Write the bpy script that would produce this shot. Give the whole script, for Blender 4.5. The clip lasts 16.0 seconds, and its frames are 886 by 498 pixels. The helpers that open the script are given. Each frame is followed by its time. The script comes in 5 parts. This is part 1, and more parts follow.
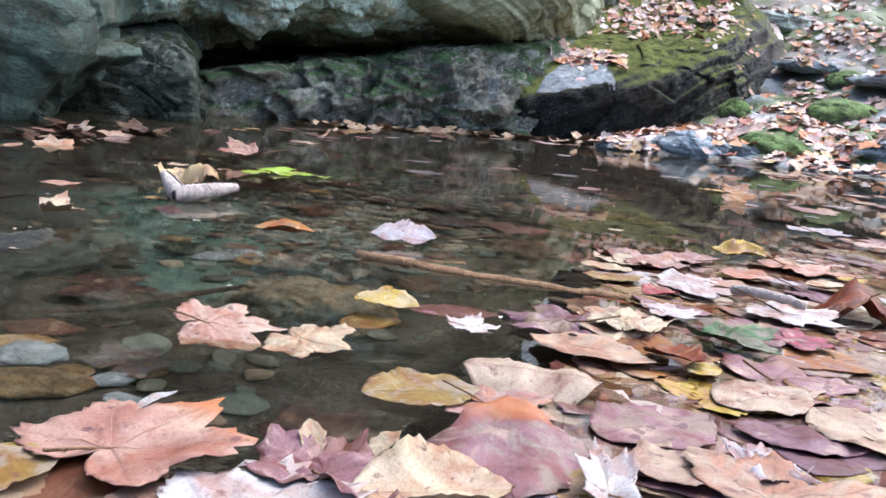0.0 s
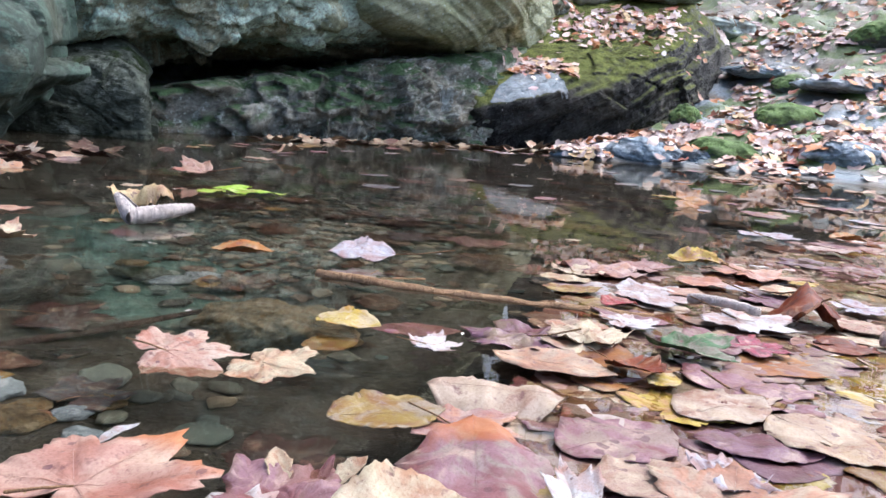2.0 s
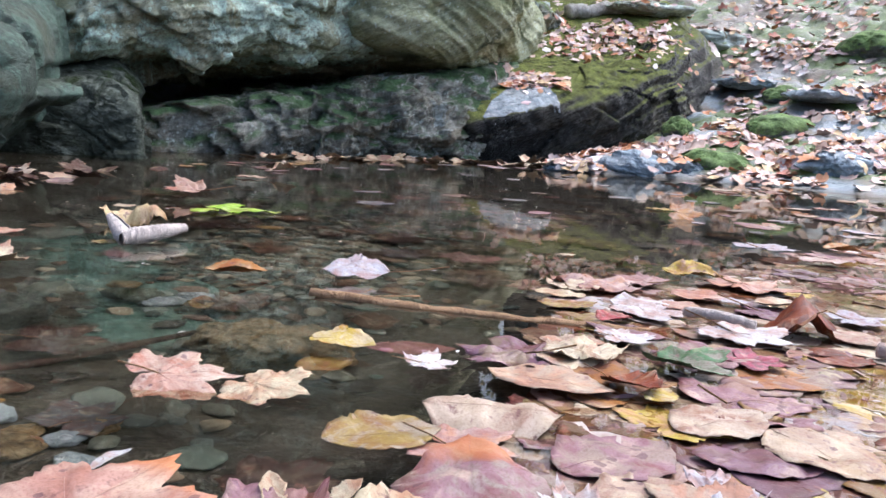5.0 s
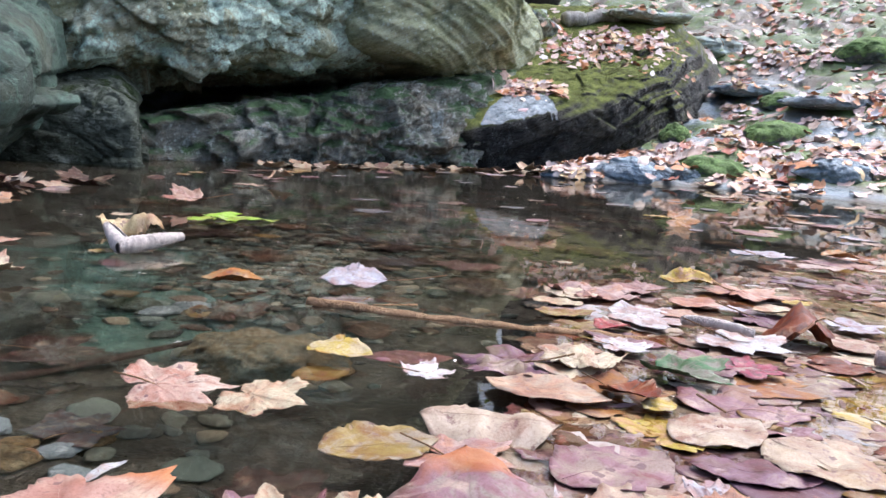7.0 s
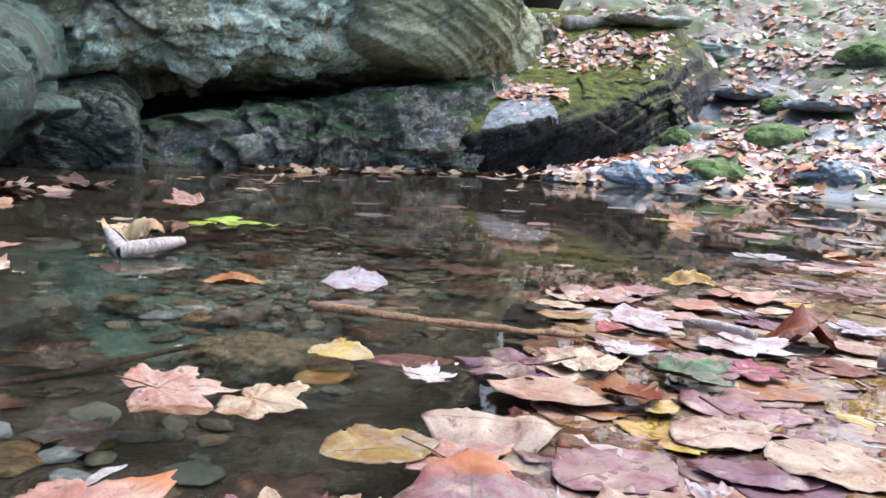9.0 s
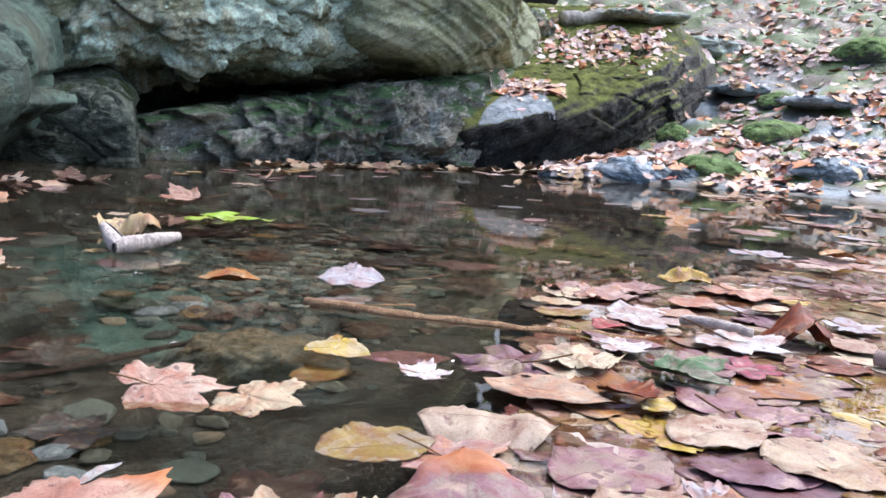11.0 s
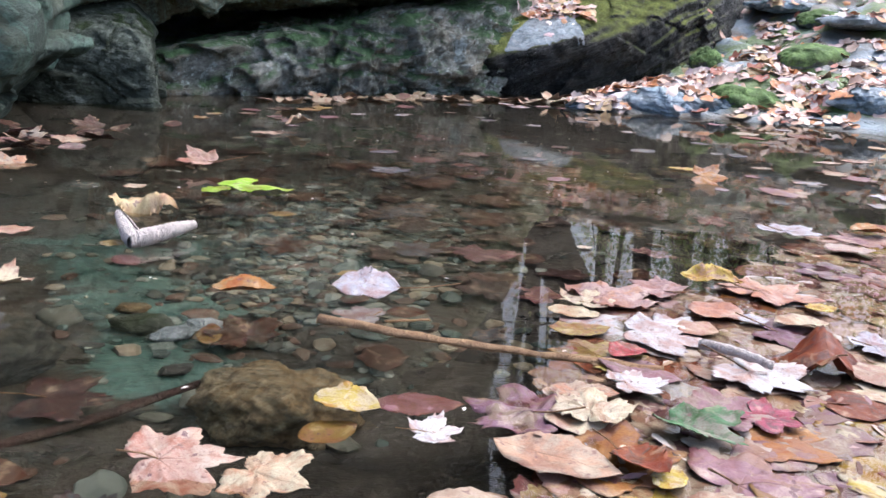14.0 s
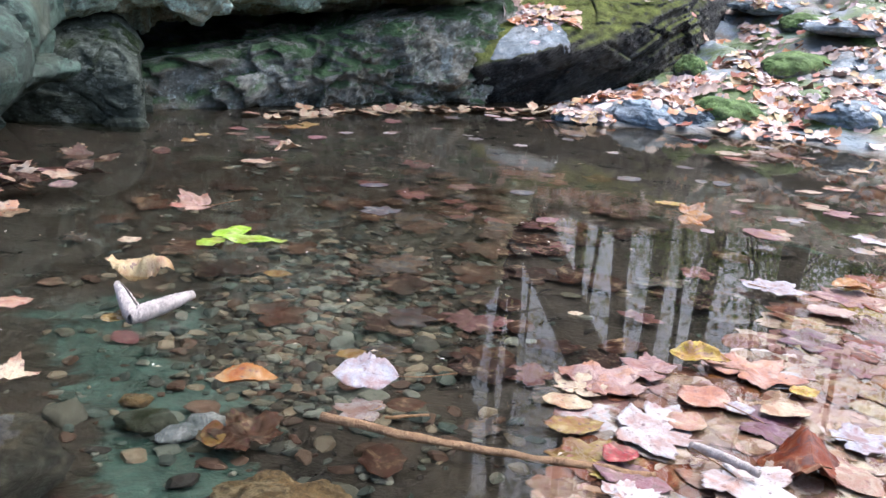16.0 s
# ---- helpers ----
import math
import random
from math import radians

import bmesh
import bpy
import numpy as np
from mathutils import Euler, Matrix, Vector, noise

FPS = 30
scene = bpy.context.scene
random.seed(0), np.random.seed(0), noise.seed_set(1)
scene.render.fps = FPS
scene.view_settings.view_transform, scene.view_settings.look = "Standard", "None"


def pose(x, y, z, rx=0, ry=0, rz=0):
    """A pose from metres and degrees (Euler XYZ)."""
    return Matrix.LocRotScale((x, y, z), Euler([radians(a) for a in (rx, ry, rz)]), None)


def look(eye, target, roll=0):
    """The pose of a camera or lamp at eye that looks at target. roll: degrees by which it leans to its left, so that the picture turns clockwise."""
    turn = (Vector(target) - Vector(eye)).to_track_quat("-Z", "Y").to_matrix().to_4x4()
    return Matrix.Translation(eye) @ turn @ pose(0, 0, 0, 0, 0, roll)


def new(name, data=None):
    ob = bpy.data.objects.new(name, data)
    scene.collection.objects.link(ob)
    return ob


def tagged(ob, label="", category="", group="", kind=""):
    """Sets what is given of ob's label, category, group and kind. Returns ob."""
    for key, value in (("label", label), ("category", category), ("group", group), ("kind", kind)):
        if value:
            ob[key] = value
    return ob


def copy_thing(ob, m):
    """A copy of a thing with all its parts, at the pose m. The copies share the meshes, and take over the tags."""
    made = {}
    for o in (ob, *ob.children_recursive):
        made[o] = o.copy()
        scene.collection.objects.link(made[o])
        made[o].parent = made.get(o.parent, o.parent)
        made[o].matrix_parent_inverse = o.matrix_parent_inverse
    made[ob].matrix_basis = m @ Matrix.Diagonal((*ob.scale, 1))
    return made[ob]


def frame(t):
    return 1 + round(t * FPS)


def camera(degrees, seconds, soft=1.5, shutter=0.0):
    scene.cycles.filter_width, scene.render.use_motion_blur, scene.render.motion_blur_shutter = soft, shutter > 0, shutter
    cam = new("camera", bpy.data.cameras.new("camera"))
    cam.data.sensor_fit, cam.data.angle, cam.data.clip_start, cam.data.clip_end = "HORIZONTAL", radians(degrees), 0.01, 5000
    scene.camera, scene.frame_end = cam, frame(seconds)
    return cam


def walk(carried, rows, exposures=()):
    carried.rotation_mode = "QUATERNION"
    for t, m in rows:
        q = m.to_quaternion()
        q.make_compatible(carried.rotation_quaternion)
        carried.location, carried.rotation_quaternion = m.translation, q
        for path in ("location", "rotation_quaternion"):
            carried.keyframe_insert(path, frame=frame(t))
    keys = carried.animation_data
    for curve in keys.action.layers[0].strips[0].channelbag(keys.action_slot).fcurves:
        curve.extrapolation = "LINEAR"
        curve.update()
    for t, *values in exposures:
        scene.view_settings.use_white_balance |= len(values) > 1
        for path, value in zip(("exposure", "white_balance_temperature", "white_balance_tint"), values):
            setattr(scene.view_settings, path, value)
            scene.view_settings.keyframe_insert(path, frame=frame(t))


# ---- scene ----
cam = camera(52.9, 16.0)
PATH = [
    (0, (0.091, -0.003, 0.246), (-0.013, 1.959, -0.129), 5.6),
    (0.5, (0.09, -0.006, 0.252), (0.026, 1.962, -0.099), 5.6),
    (1, (0.091, -0.007, 0.257), (0.068, 1.962, -0.092), 5.4),
    (1.5, (0.088, -0.005, 0.255), (0.075, 1.965, -0.09), 5.1),
    (2, (0.088, -0.005, 0.256), (0.076, 1.965, -0.091), 4.5),
    (2.5, (0.088, -0.004, 0.255), (0.079, 1.965, -0.094), 4.3),
    (3, (0.088, -0.003, 0.254), (0.082, 1.966, -0.099), 4.1),
    (3.5, (0.088, -0.002, 0.255), (0.079, 1.966, -0.099), 3.9),
    (4, (0.088, -0.003, 0.257), (0.08, 1.967, -0.092), 3.9),
    (4.5, (0.089, -0.002, 0.258), (0.083, 1.971, -0.07), 3.8),
    (7, (0.09, 0.002, 0.26), (0.09, 1.98, -0.038), 3.6),
    (7.5, (0.089, 0.003, 0.261), (0.089, 1.981, -0.034), 3.5),
    (8, (0.089, 0.003, 0.261), (0.087, 1.982, -0.031), 3.3),
    (8.5, (0.09, 0.003, 0.26), (0.087, 1.982, -0.029), 3.3),
    (9, (0.09, 0.004, 0.258), (0.087, 1.983, -0.03), 3.4),
    (11.5, (0.09, 0.008, 0.26), (0.096, 1.985, -0.042), 3.6),
    (12, (0.091, 0.013, 0.263), (0.1, 1.989, -0.044), 3.4),
    (12.5, (0.091, 0.025, 0.284), (0.092, 1.999, -0.038), 3.1),
    (13, (0.094, 0.041, 0.312), (0.069, 2.009, -0.043), 3.0),
    (13.5, (0.099, 0.051, 0.361), (0.058, 2.001, -0.083), 3.1),
    (14, (0.097, 0.063, 0.406), (0.054, 1.994, -0.114), 3.5),
    (14.5, (0.086, 0.062, 0.44), (0.063, 1.975, -0.143), 3.9),
    (15, (0.074, 0.067, 0.481), (0.069, 1.964, -0.154), 3.8),
    (15.5, (0.062, 0.076, 0.535), (0.06, 1.978, -0.081), 4.0),
    (16, (0.06, 0.079, 0.577), (0.065, 1.995, 0.003), 4.1),
]
walk(cam, [(t, look(eye, target, roll)) for t, eye, target, roll in PATH], [(0, 1.46, 5400, 11), (15.5, 1.46, 5400, 11), (16, 1.55, 5400, 11)])

# ---- light ----
world = bpy.data.worlds.new("forest_sky")
scene.world = world
world.use_nodes = True
wn = world.node_tree.nodes
wn.clear()
sky = wn.new("ShaderNodeTexSky")
sky.sky_type = "NISHITA"
sky.sun_disc = False
SUN_EL, SUN_AZ = 60.0, 50.0
sky.sun_elevation = radians(SUN_EL)
sky.sun_rotation = radians(SUN_AZ)
sky.air_density, sky.dust_density, sky.ozone_density = 1.0, 9.0, 1.5
bgd = wn.new("ShaderNodeBackground")
bgd.inputs["Strength"].default_value = 0.15
wout = wn.new("ShaderNodeOutputWorld")
world.node_tree.links.new(sky.outputs[0], bgd.inputs[0])
world.node_tree.links.new(bgd.outputs[0], wout.inputs[0])
sun_data = bpy.data.lights.new("sun", "SUN")
sun_data.energy, sun_data.angle, sun_data.color = 0.6, radians(85), (1.0, 0.97, 0.92)
sun = new("sun", sun_data)
az, el = radians(SUN_AZ), radians(SUN_EL)
sun_dir = Vector((math.sin(az) * math.cos(el), math.cos(az) * math.cos(el), math.sin(el)))
sun.matrix_world = look(sun_dir * 30, (0, 0, 0))


# ---- materials ----
class Nodes:
    """A small node-tree writer."""

    def __init__(self, name):
        self.mat = bpy.data.materials.new(name)
        self.mat.use_nodes = True
        self.tree = self.mat.node_tree
        self.tree.nodes.clear()
        self.out = self.tree.nodes.new("ShaderNodeOutputMaterial")

    def put(self, kind, ins=None, **props):
        n = self.tree.nodes.new("ShaderNode" + kind)
        for k, v in props.items():
            if k == "op":
                n.operation = v
            elif k == "blend":
                n.blend_type = v
            elif k == "dt":
                n.data_type = v
            elif k == "clamp":
                n.use_clamp = v
            elif k == "vector_type":
                n.vector_type = v
        for k, v in (ins or {}).items():
            self.wire(v, n.inputs[k])
        return n

    def wire(self, v, socket):
        if isinstance(v, bpy.types.NodeSocket):
            self.tree.links.new(v, socket)
        elif isinstance(v, tuple) and len(v) == 3 and socket.type == "RGBA":
            socket.default_value = (*v, 1)
        else:
            socket.default_value = v

    def math(self, op, a, b=0.0, clamp=False):
        return self.put("Math", {0: a, 1: b}, op=op, clamp=clamp).outputs[0]

    def mix(self, f, a, b, blend="MIX"):
        n = self.put("MixRGB", {0: f, 1: a, 2: b}, blend=blend)
        return n.outputs[0]

    def coord(self, which="Object"):
        return self.put("TexCoord").outputs[which]

    def noise(self, vec, scale, detail=5, rough=0.55, dist=0.0):
        n = self.put("TexNoise", {"Vector": vec, "Scale": scale, "Detail": detail, "Roughness": rough, "Distortion": dist})
        return n.outputs[0]

    def voro(self, vec, scale):
        return self.put("TexVoronoi", {"Vector": vec, "Scale": scale}).outputs[0]

    def ramp(self, f, *stops):
        n = self.put("ValToRGB", {0: f})
        cr = n.color_ramp
        while len(cr.elements) < len(stops):
            cr.elements.new(0.5)
        for e, (p, c) in zip(cr.elements, stops):
            e.position = p
            e.color = (*c, 1) if isinstance(c, tuple) else (c, c, c, 1)
        return n.outputs[0]

    def scaled(self, vec, s, rot=(0, 0, 0)):
        return self.put("Mapping", {"Vector": vec, "Scale": tuple(1 / c for c in s), "Rotation": rot}, vector_type="TEXTURE").outputs[0]

    def bump(self, height, strength, distance=0.01, normal=None):
        ins = {"Height": height, "Strength": strength, "Distance": distance}
        if normal is not None:
            ins["Normal"] = normal
        return self.put("Bump", ins).outputs[0]

    def finish(self, col, rough, normal=None, spec=0.5, **extra):
        ins = {"Base Color": col, "Roughness": rough, "Specular IOR Level": spec}
        if normal is not None:
            ins["Normal"] = normal
        ins.update(extra)
        p = self.put("BsdfPrincipled", ins)
        self.tree.links.new(p.outputs[0], self.out.inputs[0])
        return self.mat


def up_mask(m, low, high):
    """How far a surface faces the sky, 0 to 1."""
    z = m.put("SeparateXYZ", {0: m.put("NewGeometry").outputs["Normal"]}).outputs[2]
    return m.put("MapRange", {0: z, 1: low, 2: high}).outputs[0]


def rock_material(name, base, dark, lichen, lichen_at=0.56, moss=0.0, wrap=0.15, moss_col=(0.09, 0.13, 0.025), rough=0.75,
                  grain=(1, 1, 3), tilt=(0.3, 0.25, 0.0), ochre=(0.16, 0.12, 0.06), bumpy=1.0, grit=1.0, patch=5.5, colony=None, shine=0.45):
    """Weathered stone: bedded tones, sharp-edged lichen colonies with pale specks, dark pits, and moss on what faces up."""
    m = Nodes(name)
    v = m.put("NewGeometry").outputs["Position"]
    strata = m.scaled(v, grain, tilt)
    n1 = m.noise(strata, 3.2, 9, 0.68, 0.9)
    n2 = m.noise(v, 1.9, 7, 0.62, 1.0)
    n3 = m.noise(strata, 24, 6, 0.72, 0.5)
    n4 = m.noise(v, patch, 11, 0.70, 0.9)
    n5 = m.noise(v, 95, 4, 0.75)
    if colony:
        far = m.put("VectorMath", {0: m.scaled(v, (1, 0.5, 0.8)), 1: (colony[0], colony[1] * 0.5, colony[2] * 0.8)}, op="DISTANCE").outputs["Value"]
        n4 = m.math("ADD", n4, m.put("MapRange", {0: far, 1: 0.05, 2: colony[3], 3: 0.11, 4: -0.04}).outputs[0])
    col = m.mix(m.ramp(n1, (0.36, 0.0), (0.62, 1.0)), dark, base)
    col = m.mix(m.ramp(n2, (0.47, 0.0), (0.60, 0.8)), col, ochre)
    col = m.mix(m.ramp(n3, (0.30, 0.85 * grit), (0.52, 0.0)), col, tuple(c * 0.45 for c in dark))
    crust = m.ramp(n4, (lichen_at, 0.0), (lichen_at + 0.035, 1.0))
    pale = m.mix(m.ramp(n5, (0.35, 0.0), (0.65, 1.0)), tuple(c * 0.62 for c in lichen), lichen)
    col = m.mix(m.math("MULTIPLY", crust, m.ramp(n3, (0.34, 0.2), (0.52, 0.95))), col, pale)
    spots = m.math("LESS_THAN", m.voro(v, 34), m.put("MapRange", {0: n2, 1: 0.40, 2: 0.70, 3: 0.34, 4: 0.0}).outputs[0])
    col = m.mix(m.math("MULTIPLY", spots, m.ramp(n5, (0.40, 0.0), (0.55, 0.6))), col, lichen)
    col = m.mix(m.ramp(n5, (0.28, 0.6 * grit), (0.46, 0.0)), col, tuple(c * 0.3 for c in dark))
    n6 = m.noise(v, 46, 7, 0.78, 0.4)
    col = m.mix(m.ramp(n6, (0.36, 0.72 * grit), (0.50, 0.0)), col, m.mix(1.0, col, (0.30, 0.30, 0.28), "MULTIPLY"))
    col = m.mix(m.ramp(n6, (0.52, 0.0), (0.64, 0.55 * grit)), col, m.mix(0.5, col, lichen))
    r = m.put("MapRange", {0: n3, 1: 0.2, 2: 0.8, 3: rough - 0.14, 4: rough + 0.12}).outputs[0]
    h = m.math("ADD", m.math("MULTIPLY", n1, 0.7), m.math("ADD", m.math("MULTIPLY", n3, 0.45), m.math("ADD", m.math("MULTIPLY", n6, 0.22), m.math("MULTIPLY", crust, 0.06))))
    if moss > 0:
        mk = m.math("MULTIPLY", up_mask(m, wrap, wrap + 0.45), m.ramp(m.noise(v, 3.0, 8, 0.68, 0.6), (0.62 - moss * 0.4, 0.0), (0.68 - moss * 0.4, 1.0)))
        fz = m.noise(v, 150, 4, 0.7)
        mc = m.mix(m.ramp(m.noise(v, 13, 5, 0.65), (0.38, 0.0), (0.62, 1.0)), tuple(c * 0.7 for c in moss_col), tuple(c * 1.8 for c in moss_col))
        mc = m.mix(m.ramp(fz, (0.34, 0.75), (0.56, 0.0)), mc, tuple(c * 0.18 for c in moss_col))
        col = m.mix(mk, col, mc)
        r = m.put("Mix", {0: mk, 2: r, 3: 0.95}).outputs[0]
        h = m.math("ADD", h, m.math("MULTIPLY", m.math("MULTIPLY", mk, fz), 0.35))
    return m.finish(col, r, m.bump(h, 1.0 * bumpy, 0.028), shine)


M_UPPER = rock_material("lichened_schist", (0.52, 0.53, 0.38), (0.15, 0.165, 0.085), (0.68, 0.86, 0.70), 0.51, 0.0,
                        grain=(1, 1, 3.0), tilt=(0.1, -0.5, 0.0), ochre=(0.22, 0.235, 0.10), grit=0.8, patch=4.2, colony=(-0.55, 4.0, 0.75, 0.75))
M_STRIATED = rock_material("olive_foliated_schist", (0.50, 0.52, 0.33), (0.23, 0.25, 0.13), (0.62, 0.70, 0.60), 0.63, 0.0,
                           grain=(1, 1, 9.0), tilt=(0.1, -0.42, 0.0), ochre=(0.27, 0.30, 0.12), grit=0.7, patch=4.0)
M_CLIFF = rock_material("dark_mossy_cliff_stone", (0.10, 0.10, 0.075), (0.035, 0.038, 0.025), (0.20, 0.23, 0.18), 0.60, 0.5, wrap=0.0, moss_col=(0.04, 0.06, 0.018), grain=(1, 1, 3.0), ochre=(0.06, 0.06, 0.03))
M_BOULDER = rock_material("pale_green_boulder_stone", (0.054, 0.080, 0.058), (0.020, 0.030, 0.020), (0.09, 0.145, 0.105), 0.50, 0.0, ochre=(0.085, 0.095, 0.055), grit=0.6, patch=2.8, bumpy=0.8)
M_SMALL = rock_material("dark_mottled_stone", (0.095, 0.11, 0.085), (0.03, 0.036, 0.026), (0.19, 0.21, 0.175), 0.58, 0.25, wrap=-0.1, ochre=(0.036, 0.042, 0.028), moss_col=(0.028, 0.04, 0.016), grit=0.8, shine=0.15)
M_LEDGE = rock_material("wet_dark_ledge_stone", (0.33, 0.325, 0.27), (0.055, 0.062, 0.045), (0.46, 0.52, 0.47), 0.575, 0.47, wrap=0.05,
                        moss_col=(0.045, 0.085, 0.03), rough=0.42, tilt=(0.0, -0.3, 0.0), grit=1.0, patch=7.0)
# near-black base: the shade of the undercut front is put into the colour
M_SLAB = rock_material("wet_shade_black_slab_stone", (0.020, 0.020, 0.019), (0.006, 0.007, 0.006), (0.12, 0.125, 0.115), 0.69, 1.05, wrap=0.40,
                       moss_col=(0.13, 0.145, 0.035), rough=0.30, grain=(1, 1, 7), tilt=(0.1, -0.4, 0.0), ochre=(0.045, 0.042, 0.026), shine=0.18)
M_MOSSY = rock_material("moss_covered_stone", (0.12, 0.14, 0.13), (0.05, 0.06, 0.06), (0.2, 0.24, 0.24), 0.6, 1.5, wrap=-0.45, moss_col=(0.115, 0.17, 0.052), grain=(1, 1, 1), bumpy=0.5)
M_BACK = rock_material("pale_lichened_block", (0.34, 0.37, 0.32), (0.15, 0.16, 0.12), (0.52, 0.60, 0.53), 0.5, 0.3, grit=0.4, grain=(1, 1, 1.5), bumpy=0.6, moss_col=(0.15, 0.20, 0.05))
# grey slate; the blue in its colour imitates sky sheen on wet stone
M_SLATE = rock_material("wet_sky_tinted_slate", (0.33, 0.40, 0.44), (0.17, 0.205, 0.23), (0.48, 0.54, 0.57), 0.58, 0.0, rough=0.22, ochre=(0.20, 0.215, 0.215), grit=0.35)
# opaque pale blue for the lip's water film: sky reflection put into the colour
M_LIP = rock_material("sky_pale_lip_film", (0.20, 0.25, 0.28), (0.10, 0.125, 0.14), (0.32, 0.37, 0.40), 0.55, 0.0, rough=0.2, ochre=(0.30, 0.30, 0.30), grit=0.5, shine=0.8)
M_BEDROCK = rock_material("greenish_sunken_stone", (0.034, 0.034, 0.023), (0.008, 0.008, 0.006), (0.10, 0.10, 0.075), 0.53, 0.0, rough=0.8, grain=(2, 2, 4))
M_SUBROCK = rock_material("silted_brown_stone", (0.30, 0.20, 0.085), (0.08, 0.062, 0.03), (0.36, 0.30, 0.18), 0.55, 0.0, rough=0.8, grain=(4, 4, 4))


def ground_material():
    m = Nodes("stream_ground")
    v = m.put("NewGeometry").outputs["Position"]
    z = m.put("SeparateXYZ", {0: v}).outputs[2]
    n1, n2 = m.noise(v, 2.3, 7, 0.62, 0.6), m.noise(v, 11, 6, 0.65, 0.4)
    n3 = m.noise(v, 60, 4, 0.7)
    # slate tones with the sky's bluish sheen mixed into the colour
    slate = m.mix(m.ramp(n2, (0.35, 0.0), (0.65, 1.0)), (0.13, 0.165, 0.185), (0.29, 0.345, 0.375))
    soil = m.mix(m.ramp(n2, (0.35, 0.0), (0.65, 1.0)), (0.07, 0.05, 0.03), (0.20, 0.15, 0.10))
    col = m.mix(m.ramp(n1, (0.40, 0.0), (0.52, 1.0)), soil, slate)
    far = m.put("MapRange", {0: z, 1: 0.45, 2: 0.85}).outputs[0]
    col = m.mix(far, col, soil)
    moss = m.ramp(m.noise(v, 1.7, 6, 0.6, 0.5), (0.46, 0.0), (0.52, 1.0))
    mossc = m.mix(m.ramp(n2, (0.35, 0.0), (0.65, 1.0)), (0.065, 0.105, 0.024), (0.15, 0.21, 0.05))
    dry = m.put("MapRange", {0: z, 1: 0.02, 2: 0.06}).outputs[0]
    col = m.mix(m.math("MULTIPLY", moss, dry), col, mossc)
    # away from the stream: bare leafy soil
    stream = m.put("MapRange", {0: m.put("SeparateXYZ", {0: v}).outputs[1], 1: 3.2, 2: 3.9}).outputs[0]
    col = m.mix(stream, m.mix(m.ramp(n1, (0.4, 0.0), (0.6, 1.0)), soil, (0.24, 0.17, 0.11)), col)
    # the bed: brown silt, bared to teal bedrock round one hollow
    side = m.math("ABSOLUTE", m.put("VectorMath", {0: m.put("VectorMath", {0: v, 1: (-0.42, 1.42, 0.0)}, op="SUBTRACT").outputs[0], 1: (0.894, 0.447, 0.0)}, op="DOT_PRODUCT").outputs["Value"])
    off = m.math("MAXIMUM", side, m.math("SUBTRACT", m.put("VectorMath", {0: v, 1: (-0.42, 1.42, -0.15)}, op="DISTANCE").outputs["Value"], 0.34))
    bare = m.math("ADD", m.noise(v, 5.0, 7, 0.65, 0.9), m.put("MapRange", {0: off, 1: 0.02, 2: 0.20, 3: 0.17, 4: -0.10}).outputs[0])
    teal = m.mix(m.ramp(n2, (0.35, 0.0), (0.6, 1.0)), (0.014, 0.038, 0.031), (0.055, 0.115, 0.097))
    silt = m.mix(m.ramp(n2, (0.38, 0.0), (0.62, 1.0)), (0.006, 0.005, 0.003), (0.026, 0.021, 0.012))
    bed = m.mix(m.ramp(bare, (0.56, 0.0), (0.61, 1.0)), silt, teal)
    wet = m.put("MapRange", {0: z, 1: -0.01, 2: 0.015}).outputs[0]
    col = m.mix(wet, bed, col)
    col = m.mix(m.ramp(n3, (0.3, 0.5), (0.6, 0.0)), col, (0.02, 0.018, 0.014))
    r = m.put("MapRange", {0: n2, 1: 0.3, 2: 0.7, 3: 0.18, 4: 0.7}).outputs[0]
    return m.finish(col, r, m.bump(m.math("ADD", n2, m.math("MULTIPLY", n3, 0.4)), 0.8, 0.02), 0.5)


def water_material():
    m = Nodes("clear_pool_water")
    v = m.put("NewGeometry").outputs["Position"]
    stretch = m.scaled(v, (1.0, 1.6, 1.0))
    fine = m.noise(stretch, 13, 3, 0.55)
    wide = m.noise(v, 2.2, 2, 0.5)
    # ripples spread from under the falls at the back
    axes = m.put("SeparateXYZ", {0: v})
    y = axes.outputs[1]
    calm = m.put("MapRange", {0: axes.outputs[0], 1: 0.5, 2: 1.2, 3: 1.0, 4: 0.25}).outputs[0]
    back = m.put("MapRange", {0: y, 1: 1.6, 2: 4.2, 3: 0.10, 4: 1.0}).outputs[0]
    h = m.math("ADD", m.math("MULTIPLY", m.math("MULTIPLY", fine, m.math("MULTIPLY", back, calm)), 0.00055), m.math("MULTIPLY", wide, 0.0006))
    nrm = m.bump(h, 1.0, 1.0)
    g = m.put("BsdfGlass", {"Color": (0.82, 0.775, 0.695), "Roughness": 0.0, "IOR": 1.333, "Normal": nrm})
    m.tree.links.new(g.outputs[0], m.out.inputs[0])
    return m.mat


def falls_material():
    m = Nodes("running_water")
    v = m.put("NewGeometry").outputs["Position"]
    n = m.noise(m.scaled(v, (3, 3, 1)), 25, 4, 0.6)
    g = m.put("BsdfGlass", {"Color": (0.92, 0.96, 0.97), "Roughness": 0.08, "IOR": 1.333, "Normal": m.bump(n, 0.6, 0.01)})
    m.tree.links.new(g.outputs[0], m.out.inputs[0])
    return m.mat


